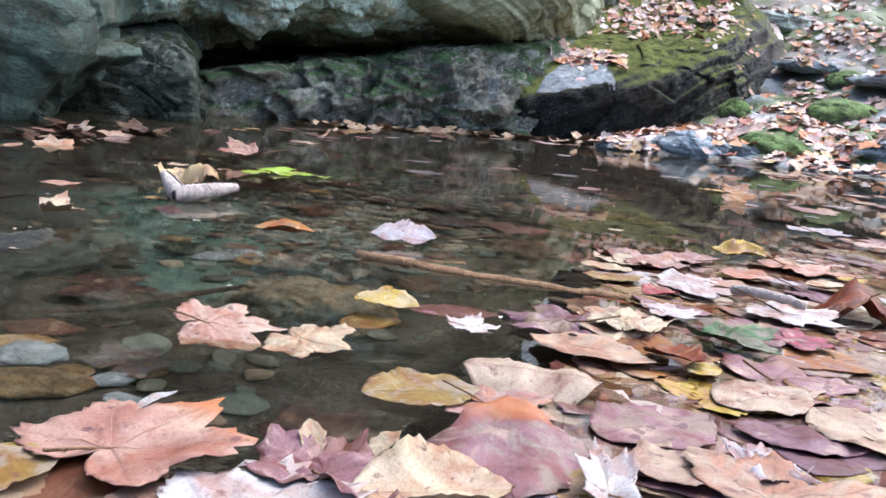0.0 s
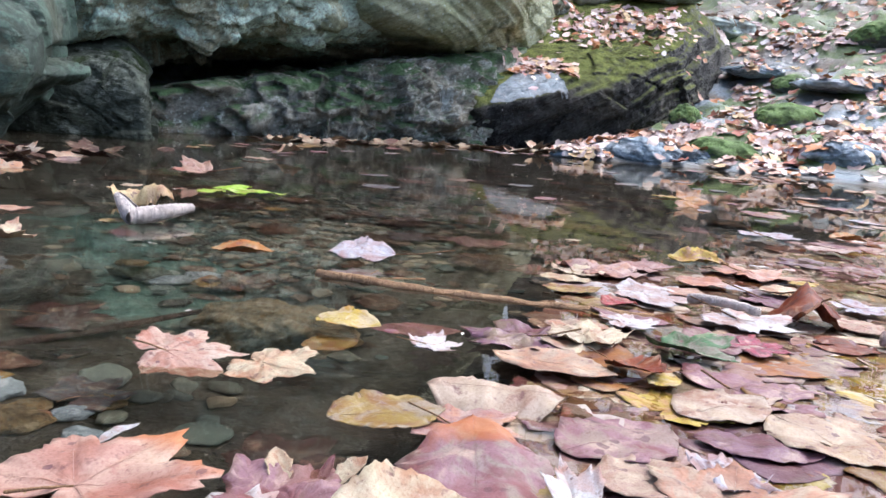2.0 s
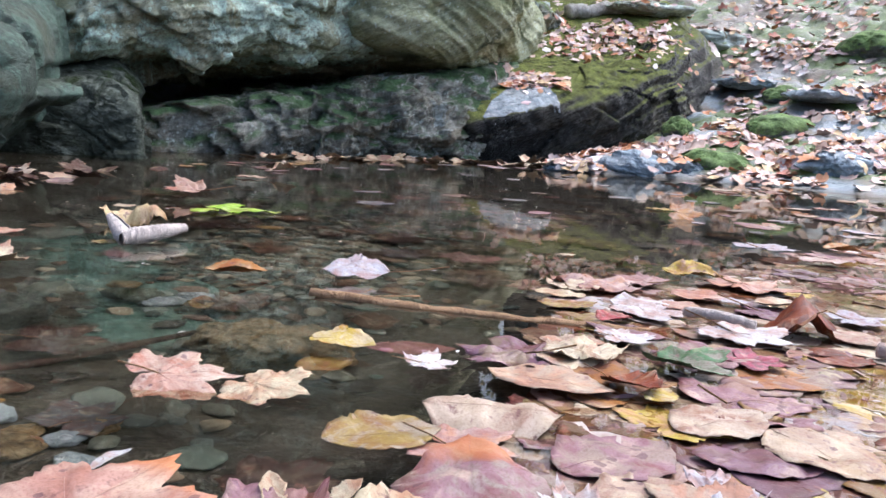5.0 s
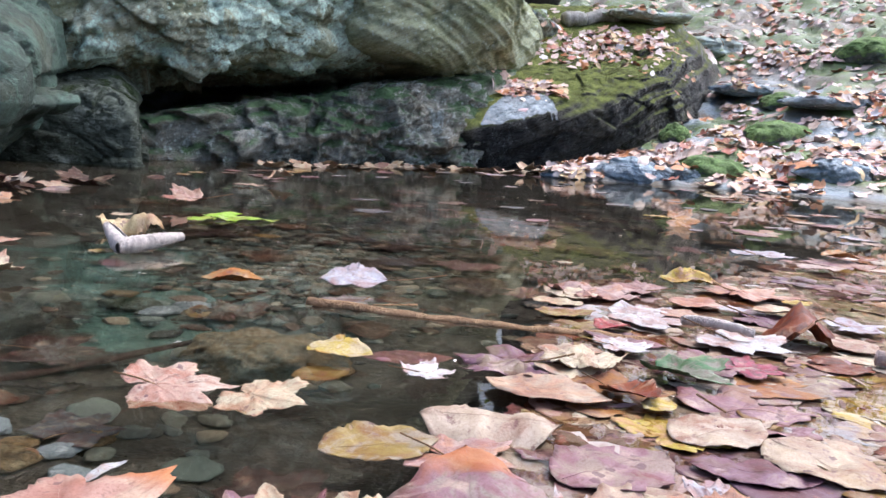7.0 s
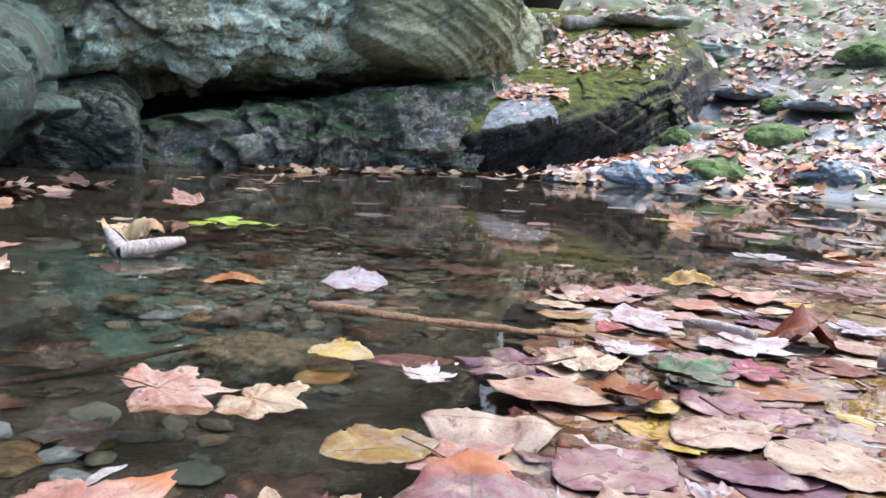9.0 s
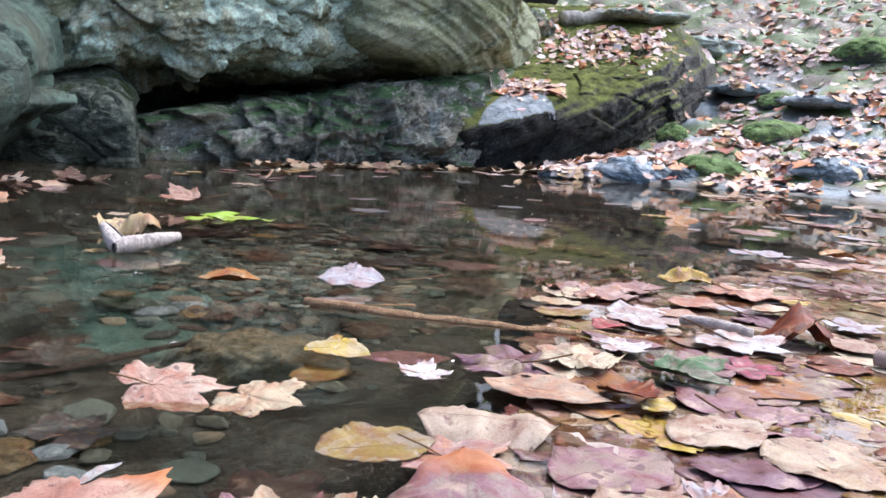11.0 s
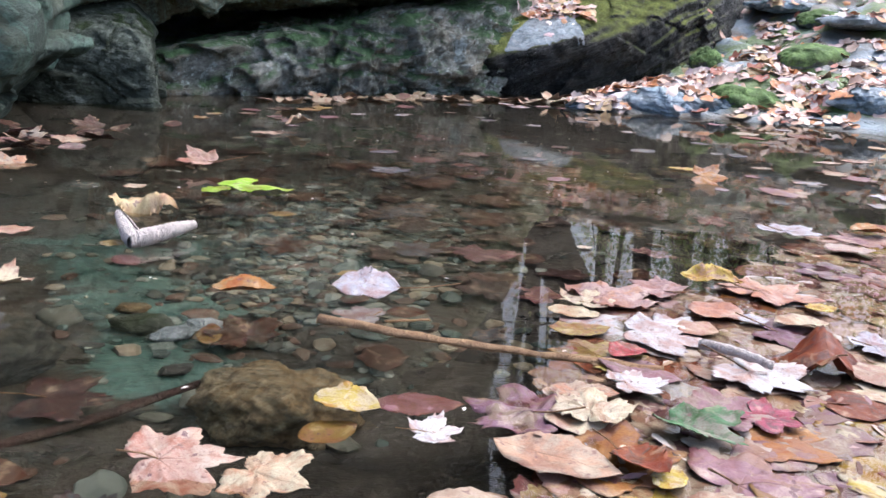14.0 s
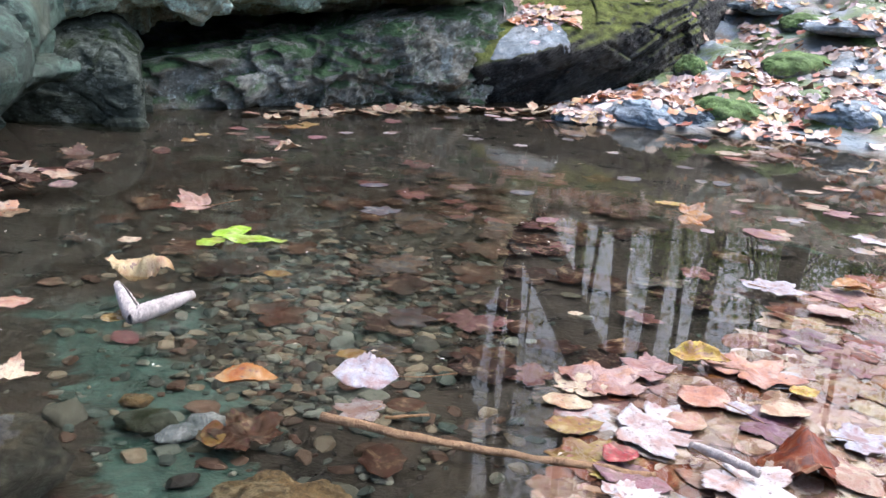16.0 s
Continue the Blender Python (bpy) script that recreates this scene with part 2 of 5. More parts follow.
def leaf_material(name, kind, rim=None):
    """One leaf skin; the leaf's own colour comes from its object."""
    m = Nodes(name)
    info = m.put("ObjectInfo")
    uv = m.coord("UV")
    sep = m.put("SeparateXYZ", {0: uv})
    x, y = sep.outputs[0], sep.outputs[1]
    ay = m.math("ABSOLUTE", y)
    if kind == "oval":
        mid = m.math("SUBTRACT", 1.0, m.math("MULTIPLY", ay, 70, True), True)
        s = m.math("SUBTRACT", x, m.math("MULTIPLY", ay, 0.9))
        wave = m.math("ABSOLUTE", m.math("SUBTRACT", m.math("FRACT", m.math("MULTIPLY", m.math("ADD", s, 1.0), 13.0)), 0.5))
        side = m.math("SUBTRACT", 1.0, m.math("MULTIPLY", wave, 9.0), True)
        vein = m.math("MAXIMUM", mid, m.math("MULTIPLY", side, 0.4))
    else:
        vein = None
        px, py = m.math("ADD", x, 0.2), y
        for a in (0, 52, -52, 112, -112):
            c, s = math.cos(radians(a)), math.sin(radians(a))
            along = m.math("ADD", m.math("MULTIPLY", px, c), m.math("MULTIPLY", py, s))
            off = m.math("ABSOLUTE", m.math("SUBTRACT", m.math("MULTIPLY", py, c), m.math("MULTIPLY", px, s)))
            line = m.math("MULTIPLY", m.math("SUBTRACT", 1.0, m.math("MULTIPLY", off, 60), True), m.math("MULTIPLY", along, 40, True))
            rib = m.math("ABSOLUTE", m.math("SUBTRACT", m.math("FRACT", m.math("MULTIPLY", m.math("SUBTRACT", along, m.math("MULTIPLY", off, 0.8)), 8.0)), 0.5))
            near = m.math("SUBTRACT", 1.0, m.math("MULTIPLY", off, 7.0), True)
            rib = m.math("MULTIPLY", m.math("MULTIPLY", m.math("SUBTRACT", 1.0, m.math("MULTIPLY", rib, 9.0), True), near), m.math("MULTIPLY", along, 30, True))
            line = m.math("MAXIMUM", line, m.math("MULTIPLY", rib, 0.45))
            vein = line if vein is None else m.math("MAXIMUM", vein, line)
    shift = m.put("VectorMath", {0: uv, 1: m.put("CombineXYZ", {0: m.math("MULTIPLY", info.outputs["Random"], 37.0), 1: 1.0}).outputs[0]}, op="ADD").outputs[0]
    big, mid2, small = m.noise(shift, 2.3, 5, 0.6, 0.6), m.noise(shift, 8, 5, 0.65), m.noise(shift, 45, 4, 0.7)
    base = info.outputs["Color"]
    col = m.mix(m.ramp(big, (0.46, 0.0), (0.62, 0.9)), base, m.mix(1.0, base, (0.72, 0.44, 0.36), "MULTIPLY"))
    col = m.mix(m.ramp(big, (0.30, 0.8), (0.45, 0.0)), col, m.mix(0.55, base, (0.66, 0.54, 0.36)))
    other = m.ramp(m.math("FRACT", m.math("MULTIPLY", info.outputs["Random"], 7.31)), (0.0, (0.46, 0.33, 0.13)), (0.3, (0.24, 0.13, 0.15)), (0.6, (0.46, 0.20, 0.09)), (0.85, (0.50, 0.42, 0.33)))
    lum = m.math("MULTIPLY", m.put("RGBToBW", {0: base}).outputs[0], 3.4, True)
    other = m.mix(1.0, other, m.put("CombineXYZ", {0: lum, 1: lum, 2: lum}).outputs[0], "MULTIPLY")
    patch = m.noise(shift, 2.6, 5, 0.6, 1.6)
    tone = m.put("MapRange", {0: m.put("RGBToBW", {0: base}).outputs[0], 1: 0.22, 2: 0.42, 3: 1.0, 4: 0.25}).outputs[0]
    col = m.mix(m.math("MULTIPLY", m.ramp(patch, (0.47, 0.0), (0.58, 0.75)), tone), col, other)
    col = m.mix(m.ramp(mid2, (0.33, 0.85), (0.42, 0.0)), col, (0.14, 0.06, 0.05))
    col = m.mix(m.ramp(small, (0.34, 0.6), (0.52, 0.0)), col, m.mix(1.0, col, (0.6, 0.5, 0.45), "MULTIPLY"))
    col = m.mix(m.math("MULTIPLY", vein, 0.30), col, m.mix(1.0, col, (0.5, 0.36, 0.3), "MULTIPLY"))
    blots = m.math("LESS_THAN", m.math("ADD", m.voro(shift, 4.5), m.math("MULTIPLY", m.math("SUBTRACT", mid2, 0.5), 0.5)), m.put("MapRange", {0: info.outputs["Random"], 1: 0.2, 2: 1.0, 3: 0.02, 4: 0.20}).outputs[0])
    col = m.mix(m.math("MULTIPLY", blots, 0.72), col, (0.10, 0.045, 0.05))
    if rim:
        edge = m.math("ADD", m.math("MULTIPLY", x, 1.0), m.math("MULTIPLY", m.math("SUBTRACT", big, 0.5), 0.5))
        col = m.mix(m.ramp(edge, (0.18, 0.0), (0.36, 0.7)), col, rim)
    r = m.put("MapRange", {0: mid2, 1: 0.3, 2: 0.7, 3: 0.38, 4: 0.72}).outputs[0]
    h = m.math("SUBTRACT", m.math("MULTIPLY", mid2, 0.6), m.math("MULTIPLY", vein, 0.08))
    nrm = m.bump(m.math("ADD", h, m.math("MULTIPLY", small, 0.2)), 0.45, 0.004)
    p = m.put("BsdfPrincipled", {"Base Color": col, "Roughness": r, "Specular IOR Level": 0.32, "Normal": nrm})
    t = m.put("BsdfTranslucent", {"Color": col, "Normal": nrm})
    mx = m.put("MixShader", {0: 0.15, 1: p.outputs[0], 2: t.outputs[0]})
    m.tree.links.new(mx.outputs[0], m.out.inputs[0])
    return m.mat


def rib_material():
    m = Nodes("leaf_rib")
    c = m.put("ObjectInfo").outputs["Color"]
    n = m.noise(m.coord("Object"), 30, 4, 0.6)
    return m.finish(m.mix(m.ramp(n, (0.3, 0.0), (0.7, 1.0)), m.mix(1.0, c, (0.75, 0.55, 0.45), "MULTIPLY"), c), 0.45)


def litter_material(name, stops, rough=0.5, thin=0.0):
    m = Nodes(name)
    rnd = m.put("NewGeometry").outputs["Random Per Island"]
    v = m.put("NewGeometry").outputs["Position"]
    n = m.put("ValToRGB", {0: rnd})
    n.color_ramp.interpolation = "CONSTANT"
    while len(n.color_ramp.elements) < len(stops):
        n.color_ramp.elements.new(0.5)
    for i, (e, c) in enumerate(zip(n.color_ramp.elements, stops)):
        e.position, e.color = i / len(stops), (*c, 1)
    k = m.noise(v, 30, 5, 0.65)
    col = m.mix(m.ramp(k, (0.33, 0.6), (0.55, 0.0)), n.outputs[0], m.mix(1.0, n.outputs[0], (0.55, 0.38, 0.3), "MULTIPLY"))
    nrm = m.bump(k, 0.6, 0.006)
    if thin == 0:
        return m.finish(col, rough, nrm, 0.25)
    p = m.put("BsdfPrincipled", {"Base Color": col, "Roughness": rough, "Normal": nrm})
    t = m.put("BsdfTranslucent", {"Color": col})
    m.tree.links.new(m.put("MixShader", {0: thin, 1: p.outputs[0], 2: t.outputs[0]}).outputs[0], m.out.inputs[0])
    return m.mat


def bark_material(name, a, b, scale=9):
    m = Nodes(name)
    v = m.coord("Object")
    n = m.noise(m.scaled(v, (1, 1, 0.18)), scale, 8, 0.7, 0.5)
    f = m.noise(v, 40, 4, 0.7)
    col = m.mix(m.ramp(n, (0.35, 0.0), (0.65, 1.0)), a, b)
    col = m.mix(m.ramp(f, (0.3, 0.5), (0.55, 0.0)), col, tuple(c * 0.35 for c in a))
    return m.finish(col, 0.85, m.bump(m.math("ADD", n, m.math("MULTIPLY", f, 0.3)), 0.8, 0.03), 0.3)


def pebble_material():
    m = Nodes("mixed_stream_pebbles")
    info = m.put("ObjectInfo")
    v = m.coord("Object")
    pick = m.ramp(info.outputs["Random"], (0.0, (0.06, 0.09, 0.08)), (0.2, (0.11, 0.115, 0.09)), (0.4, (0.035, 0.04, 0.037)), (0.6, (0.17, 0.205, 0.18)), (0.78, (0.22, 0.19, 0.13)), (0.92, (0.12, 0.07, 0.05)))
    n = m.noise(v, 60, 5, 0.65)
    col = m.mix(m.ramp(n, (0.35, 0.5), (0.6, 0.0)), pick, m.mix(1.0, pick, (0.4, 0.4, 0.36), "MULTIPLY"))
    return m.finish(col, 0.55, m.bump(n, 0.5, 0.004), 0.4)


M_GROUND, M_WATER = ground_material(), water_material()
M_OVAL, M_MAPLE = leaf_material("oval_leaf_skin", "oval"), leaf_material("lobed_leaf_skin", "maple")
M_RIMMED = leaf_material("orange_rimmed_leaf_skin", "oval", (0.40, 0.13, 0.025))
M_TIPPED = leaf_material("orange_lobed_leaf_skin", "maple", (0.42, 0.15, 0.04))
DRY = [(0.60, 0.45, 0.38), (0.64, 0.49, 0.40), (0.58, 0.44, 0.37), (0.50, 0.22, 0.09),
       (0.64, 0.53, 0.46), (0.66, 0.57, 0.50), (0.38, 0.15, 0.10), (0.56, 0.38, 0.28),
       (0.56, 0.31, 0.17), (0.64, 0.59, 0.57), (0.54, 0.40, 0.39), (0.60, 0.44, 0.24)]
M_RIB = rib_material()
M_LITTER = litter_material("dry_leaf_litter", DRY)
M_SODDEN = litter_material("sodden_leaf_scraps", [(0.34, 0.23, 0.20), (0.25, 0.15, 0.15), (0.38, 0.28, 0.21), (0.20, 0.09, 0.06), (0.31, 0.20, 0.20), (0.40, 0.34, 0.29), (0.13, 0.07, 0.05)], 0.5)
M_FALLS = falls_material()
M_NUT = rock_material("smooth_nutshell", (0.22, 0.09, 0.045), (0.14, 0.055, 0.03), (0.27, 0.13, 0.07), 0.6, 0.0, rough=0.35, bumpy=0.15)
M_FLAKES = litter_material("pale_flakes", [(0.6, 0.57, 0.5), (0.5, 0.42, 0.3)], 0.6)
M_BARK = bark_material("forest_bark", (0.025, 0.020, 0.017), (0.065, 0.052, 0.044))
M_TWIG = bark_material("wet_twig_bark", (0.30, 0.17, 0.085), (0.46, 0.29, 0.15), 60)
M_LOG = bark_material("grey_weathered_wood", (0.20, 0.18, 0.15), (0.50, 0.48, 0.43), 14)
M_ROLL = bark_material("pale_rolled_leaf_skin", (0.55, 0.47, 0.42), (0.80, 0.70, 0.63), 70)
M_PALETWIG = bark_material("pale_curled_stem", (0.50, 0.37, 0.32), (0.66, 0.53, 0.47), 60)
M_DARKTWIG = bark_material("sodden_dark_bark", (0.035, 0.018, 0.014), (0.08, 0.045, 0.035), 60)
M_CROWN = litter_material("autumn_crown_leaves", [(0.30, 0.30, 0.10), (0.22, 0.26, 0.07), (0.42, 0.36, 0.12), (0.48, 0.38, 0.14), (0.26, 0.32, 0.10)], 0.6, 0.65)
M_FAR = litter_material("far_autumn_leaves", [(0.36, 0.34, 0.15), (0.44, 0.37, 0.20), (0.27, 0.34, 0.11), (0.45, 0.37, 0.24), (0.30, 0.23, 0.13)], 0.6, 0.65)
M_SHRUB = litter_material("understory_leaves", [(0.12, 0.22, 0.05), (0.16, 0.26, 0.06), (0.26, 0.30, 0.07)], 0.6, 0.55)
M_PEBBLE = pebble_material()


# ---- building helpers ----
def mesh_object(name, verts, faces, mat, parent=None, uvs=None, smooth=True):
    me = bpy.data.meshes.new(name)
    me.from_pydata(verts, [], faces)
    me.materials.append(mat)
    if smooth:
        me.polygons.foreach_set("use_smooth", [True] * len(me.polygons))
    if uvs is not None:
        layer = me.uv_layers.new(name="UVMap")
        idx = np.empty(len(me.loops), dtype=np.int32)
        me.loops.foreach_get("vertex_index", idx)
        layer.data.foreach_set("uv", np.asarray(uvs, dtype=np.float32)[idx].ravel())
    me.update()
    ob = new(name, me)
    ob.parent = parent
    return ob


def part(name, bm, material, parent, label=""):
    me = bpy.data.meshes.new(name)
    bm.to_mesh(me)
    bm.free()
    me.materials.append(material)
    me.polygons.foreach_set("use_smooth", [True] * len(me.polygons))
    ob = new(name, me)
    ob.parent = parent
    return tagged(ob, label) if label else ob


def cube_sphere(n):
    """Directions over a sphere, as a grid on each face of a cube; shared seams are merged."""
    seen, verts, faces = {}, [], []
    t = [math.tan((i / n - 0.5) * math.pi / 2) for i in range(n + 1)]
    for axis in range(3):
        for sgn in (-1, 1):
            ids = []
            for i in range(n + 1):
                for j in range(n + 1):
                    p = [0, 0, 0]
                    p[axis], p[(axis + 1) % 3], p[(axis + 2) % 3] = sgn, t[i] * sgn, t[j]
                    k = (round(p[0] * 1e5), round(p[1] * 1e5), round(p[2] * 1e5))
                    if k not in seen:
                        seen[k] = len(verts)
                        verts.append(p)
                    ids.append(seen[k])
            for i in range(n):
                for j in range(n):
                    a = i * (n + 1) + j
                    faces.append((ids[a], ids[a + n + 1], ids[a + n + 2], ids[a + 1]))
    d = np.array(verts)
    return d / np.linalg.norm(d, axis=1)[:, None], faces


def rock_shape(centre, planes, n, amp, power=9.0, seed=0, bedding=(0.2, 0.1, 1.0), strata=0.5, fine=0.25, blocky=1.0, cells=2.4, facet=1.0):
    """A boulder: rounded planes round a centre, broken into tilted facets, steps and thin beds."""
    d, faces = cube_sphere(n)
    c = np.array(centre)
    acc = np.zeros(len(d))
    for nx, ny, nz, px, py, pz in planes:
        nn = np.array((nx, ny, nz)) / math.sqrt(nx * nx + ny * ny + nz * nz)
        h = max(0.03, float(nn @ (np.array((px, py, pz)) - c)))
        acc += np.maximum(0, d @ nn / h) ** power
    p = c + d / np.maximum(acc, 1e-9)[:, None] ** (1 / power)
    b = Vector(bedding).normalized()
    off = Vector((seed * 7.3, seed * 3.1, seed * 5.7))

    def broken(s, size, flat):
        """Height of a tilted facet and of the crack round it."""
        w = Vector((s.x, s.y, s.z * flat)) * size + noise.noise_vector(s * size * 0.7) * 0.30
        dist, cell = noise.voronoi(w)
        lean = noise.cell_vector(cell[0] * 3.7) - Vector((0.5, 0.5, 0.5))
        return lean.dot(w - cell[0]) * 1.7 + (noise.cell(cell[0] * 5.3) - 0.5) * 0.6 - max(0.0, 0.06 - (dist[1] - dist[0])) * 2.5

    out = []
    for q, dd in zip(p, d):
        v = Vector(q)
        s = v + off
        big = noise.fractal(s * 1.3, 0.9, 2.1, 3)
        deep = b.dot(v) + noise.noise(s * 1.7) * 0.06
        bed = noise.noise(Vector((s.x * 0.9, s.y * 0.9, deep * 17)))
        thin = noise.noise(Vector((s.x * 2.2, s.y * 2.2, deep * 60)))
        sm = noise.fractal(s * 13, 0.75, 2.2, 4)
        k = amp * (big * 0.4 + facet * broken(s, cells, 1.6) + blocky * 0.45 * broken(s + off, cells * 2.7, 1.8)
                   + strata * (bed * 0.5 + thin * 0.22) + sm * fine)
        out.append(v + Vector(dd) * k)
    return out, faces


def rock(name, lobes, mats, label, category="rock", **kw):
    """One rock out of lobes (centre, planes, steps, roughness, material's number, own settings) that are grown together."""
    verts, faces, skin = [], [], []
    for centre, planes, n, amp, slot, own in lobes:
        v, f = rock_shape(centre, planes, n, amp, **{**kw, **own})
        base = len(verts)
        verts += v
        faces += [tuple(i + base for i in q) for q in f]
        skin += [slot] * len(f)
    ob = mesh_object(name, verts, faces, mats[0])
    for extra in mats[1:]:
        ob.data.materials.append(extra)
    ob.data.polygons.foreach_set("material_index", skin)
    return tagged(ob, label, category, "", "")


# ---- the ground: one sheet from the pool's bed to the far woods ----
SHORE = np.array([(-2.4, -0.35), (-0.6, -0.4), (0.9, -0.4), (2.3, -0.3), (2.7, 1.2), (2.45, 3.0), (1.93, 3.74), (1.60, 3.95),
                  (1.15, 4.08), (0.75, 4.12), (0.56, 4.26), (0.50, 4.60), (0.62, 5.0), (0.2, 5.1), (-0.4, 4.5), (-1.3, 3.7), (-2.3, 2.9)])


def inland(x, y):
    """Metres outside the shore (minus: inside the pool)."""
    px, py = np.asarray(x, float), np.asarray(y, float)
    best = np.full(px.shape, 1e9)
    inside = np.zeros(px.shape, bool)
    for (x0, y0), (x1, y1) in zip(SHORE, np.roll(SHORE, -1, axis=0)):
        dx, dy = x1 - x0, y1 - y0
        t = np.clip(((px - x0) * dx + (py - y0) * dy) / (dx * dx + dy * dy), 0, 1)
        best = np.minimum(best, np.hypot(px - x0 - t * dx, py - y0 - t * dy))
        cross = ((y0 > py) != (y1 > py)) & (px < (x1 - x0) * (py - y0) / (y1 - y0 + 1e-12) + x0)
        inside ^= cross
    return np.where(inside, -best, best)


def smooth01(v, a, b):
    t = np.clip((v - a) / (b - a), 0, 1)
    return t * t * (3 - 2 * t)


def ground_height(x, y):
    s = inland(x, y)
    bed = -0.20 * smooth01(-s, 0.0, 1.1) - 0.02
    # shallower towards the camera, a hollow in the middle
    bed = bed * (0.36 + 0.64 * smooth01(y, 0.55, 1.7))
    up = np.maximum(s, 0)
    hill = 0.21 * np.minimum(up, 1.25) + 0.38 * np.clip(up - 1.25, 0, 4.2) + 0.10 * np.clip(up - 5.4, 0, 5) + 0.02 * np.clip(up - 10.4, 0, 60)
    front = smooth01(y, -2.0, 3.0)
    hill = hill * (0.45 + 0.55 * front)
    return np.where(s < 0, bed, hill - 0.02 * np.exp(-up * 20))


def axis(lo, hi, step, reach, grow=1.16):
    mid = list(np.arange(lo, hi + step / 2, step))
    s, a, b = step, mid[0], mid[-1]
    left, right = [], []
    while b < reach:
        s *= grow
        b += s
        a -= s
        right.append(b)
        left.append(a)
    return np.array(left[::-1] + mid + right)


gx, gy = axis(-1.6, 4.2, 0.035, 600), axis(-0.4, 9.0, 0.035, 600)
X, Y = np.meshgrid(gx, gy)
Z = ground_height(X, Y)
SI = inland(X, Y)
bump_z = np.empty_like(Z)
for i in range(Z.shape[0]):
    for j in range(Z.shape[1]):
        q = Vector((X[i, j], Y[i, j], 0))
        a = noise.fractal(q * 1.1, 0.9, 2.1, 4) * 0.09 + abs(noise.noise(q * 3.3)) * 0.10 + noise.fractal(q * 9.0, 0.8, 2.1, 3) * 0.022
        bump_z[i, j] = a
damp = np.where(SI < 0, 0.28, 0.25 + 0.75 * smooth01(SI, 0.0, 0.8))
Z = Z + (bump_z - 0.03) * damp * np.where(np.hypot(X, Y) > 40, 4, 1)
gv = np.stack([X.ravel(), Y.ravel(), Z.ravel()], axis=1)
W = len(gx)
gf = [(i * W + j, i * W + j + 1, (i + 1) * W + j + 1, (i + 1) * W + j) for i in range(len(gy) - 1) for j in range(W - 1)]
ground = mesh_object("ground", gv.tolist(), gf, M_GROUND)
tagged(ground, "wet slate and soil stream bank with mossy patches", "ground", "", "structure")

# ---- the large rocks ----
upper = rock("overhanging_rock", [
    # the lichened mass that leans out over the small boulder
    ((-1.55, 4.3, 1.0), [(0.84, -0.54, -0.02, -0.80, 3.45, 0.6), (0.62, -0.78, -0.02, -0.42, 4.20, 0.7), (0.25, -1.0, -0.10, -1.25, 2.78, 0.7),
                         (0.10, 0.02, -1.0, -0.85, 3.7, 0.36), (0.6, -0.3, -0.75, -0.75, 3.75, 0.40), (1, 0, 0.1, -0.12, 4.6, 0.9),
                         (-1, 0, 0, -5.5, 4, 1), (0, 1, 0, -1, 7.6, 1), (0, 0, 1, -1, 5, 1.7)], 150, 0.10, 0, {"seed": 1, "cells": 2.0, "facet": 0.9}),
    # the smooth foliated block with the rounded nose
    ((-0.12, 5.25, 0.92), [(0.54, -0.84, 0.0, -0.10, 4.41, 0.62), (-0.05, -0.10, -1.0, 0.0, 4.55, 0.50), (1.0, -0.22, -0.22, 0.42, 4.82, 0.86),
                           (0.85, -0.35, -0.60, 0.31, 4.72, 0.63), (0.75, -0.05, 0.66, 0.31, 4.85, 1.18), (0, 0, 1, 0, 5, 1.5), (-1, 0, 0, -0.62, 5, 1), (0, 1, 0, 0, 7, 1),
                           (-0.75, -0.6, 0, -0.50, 4.42, 0.8)], 110, 0.055, 1, {"seed": 6, "cells": 1.2, "facet": 0.6, "strata": 1.1, "bedding": (0.42, 0.1, 1.0), "fine": 0.2}),
    # the cliff above
    ((-1.9, 5.4, 2.8), [(0.5, -0.85, 0.10, -0.05, 4.62, 1.6), (0.84, -0.54, 0.05, -0.80, 3.52, 1.5), (0.25, -1.0, 0.08, -1.25, 2.92, 1.5), (1, -0.1, 0.03, 0.22, 5.0, 2.0), (0, 0, -1, 0, 5, 1.15),
                        (0, 0, 1, 0, 6, 5.2), (-1, 0, 0, -6.5, 5, 2), (0, 1, 0, 0, 9, 2)], 80, 0.15, 2, {"seed": 8, "cells": 1.3})],
    (M_UPPER, M_STRIATED, M_CLIFF), "grey-green overhanging rock mottled with pale lichen above the pool", bedding=(-0.25, 0.1, 1.0), power=12, blocky=0.8, strata=0.45, fine=0.22)
boulder = rock("pale_boulder", [
    ((-1.95, 3.05, 0.25), [(1.0, 0.30, 0.02, -1.20, 2.80, 0.30), (0.75, 0.20, -0.62, -1.25, 2.80, 0.15), (0.30, -0.95, 0.10, -1.55, 2.50, 0.3),
                           (0.38, -0.12, 0.92, -1.28, 2.88, 0.46), (-1, 0, 0, -3.2, 3, 0.3), (0, 1, 0, -1.8, 3.5, 0.3), (0, 0, -1, -1.8, 3, -0.3), (0, -0.2, 1, -2.2, 3, 0.95)],
     84, 0.045, 0, {}),
    ((-1.34, 2.86, 0.20), [(1, -0.2, 0.1, -1.165, 2.84, 0.22), (0.5, -0.8, 0.3, -1.25, 2.72, 0.22), (0.3, -0.2, 1, -1.25, 2.84, 0.262), (0.6, 0, -0.9, -1.25, 2.84, 0.14),
                           (-1, 0, 0, -1.6, 2.9, 0.2), (0, 1, 0, -1.3, 3.0, 0.2)], 30, 0.05, 0, {"seed": 12})],
    (M_BOULDER,), "pale mint-grey boulder leaning over the pool's edge", "boulder", seed=2, power=16, strata=0.15, blocky=0.6, fine=0.14, cells=2.2, facet=0.9)
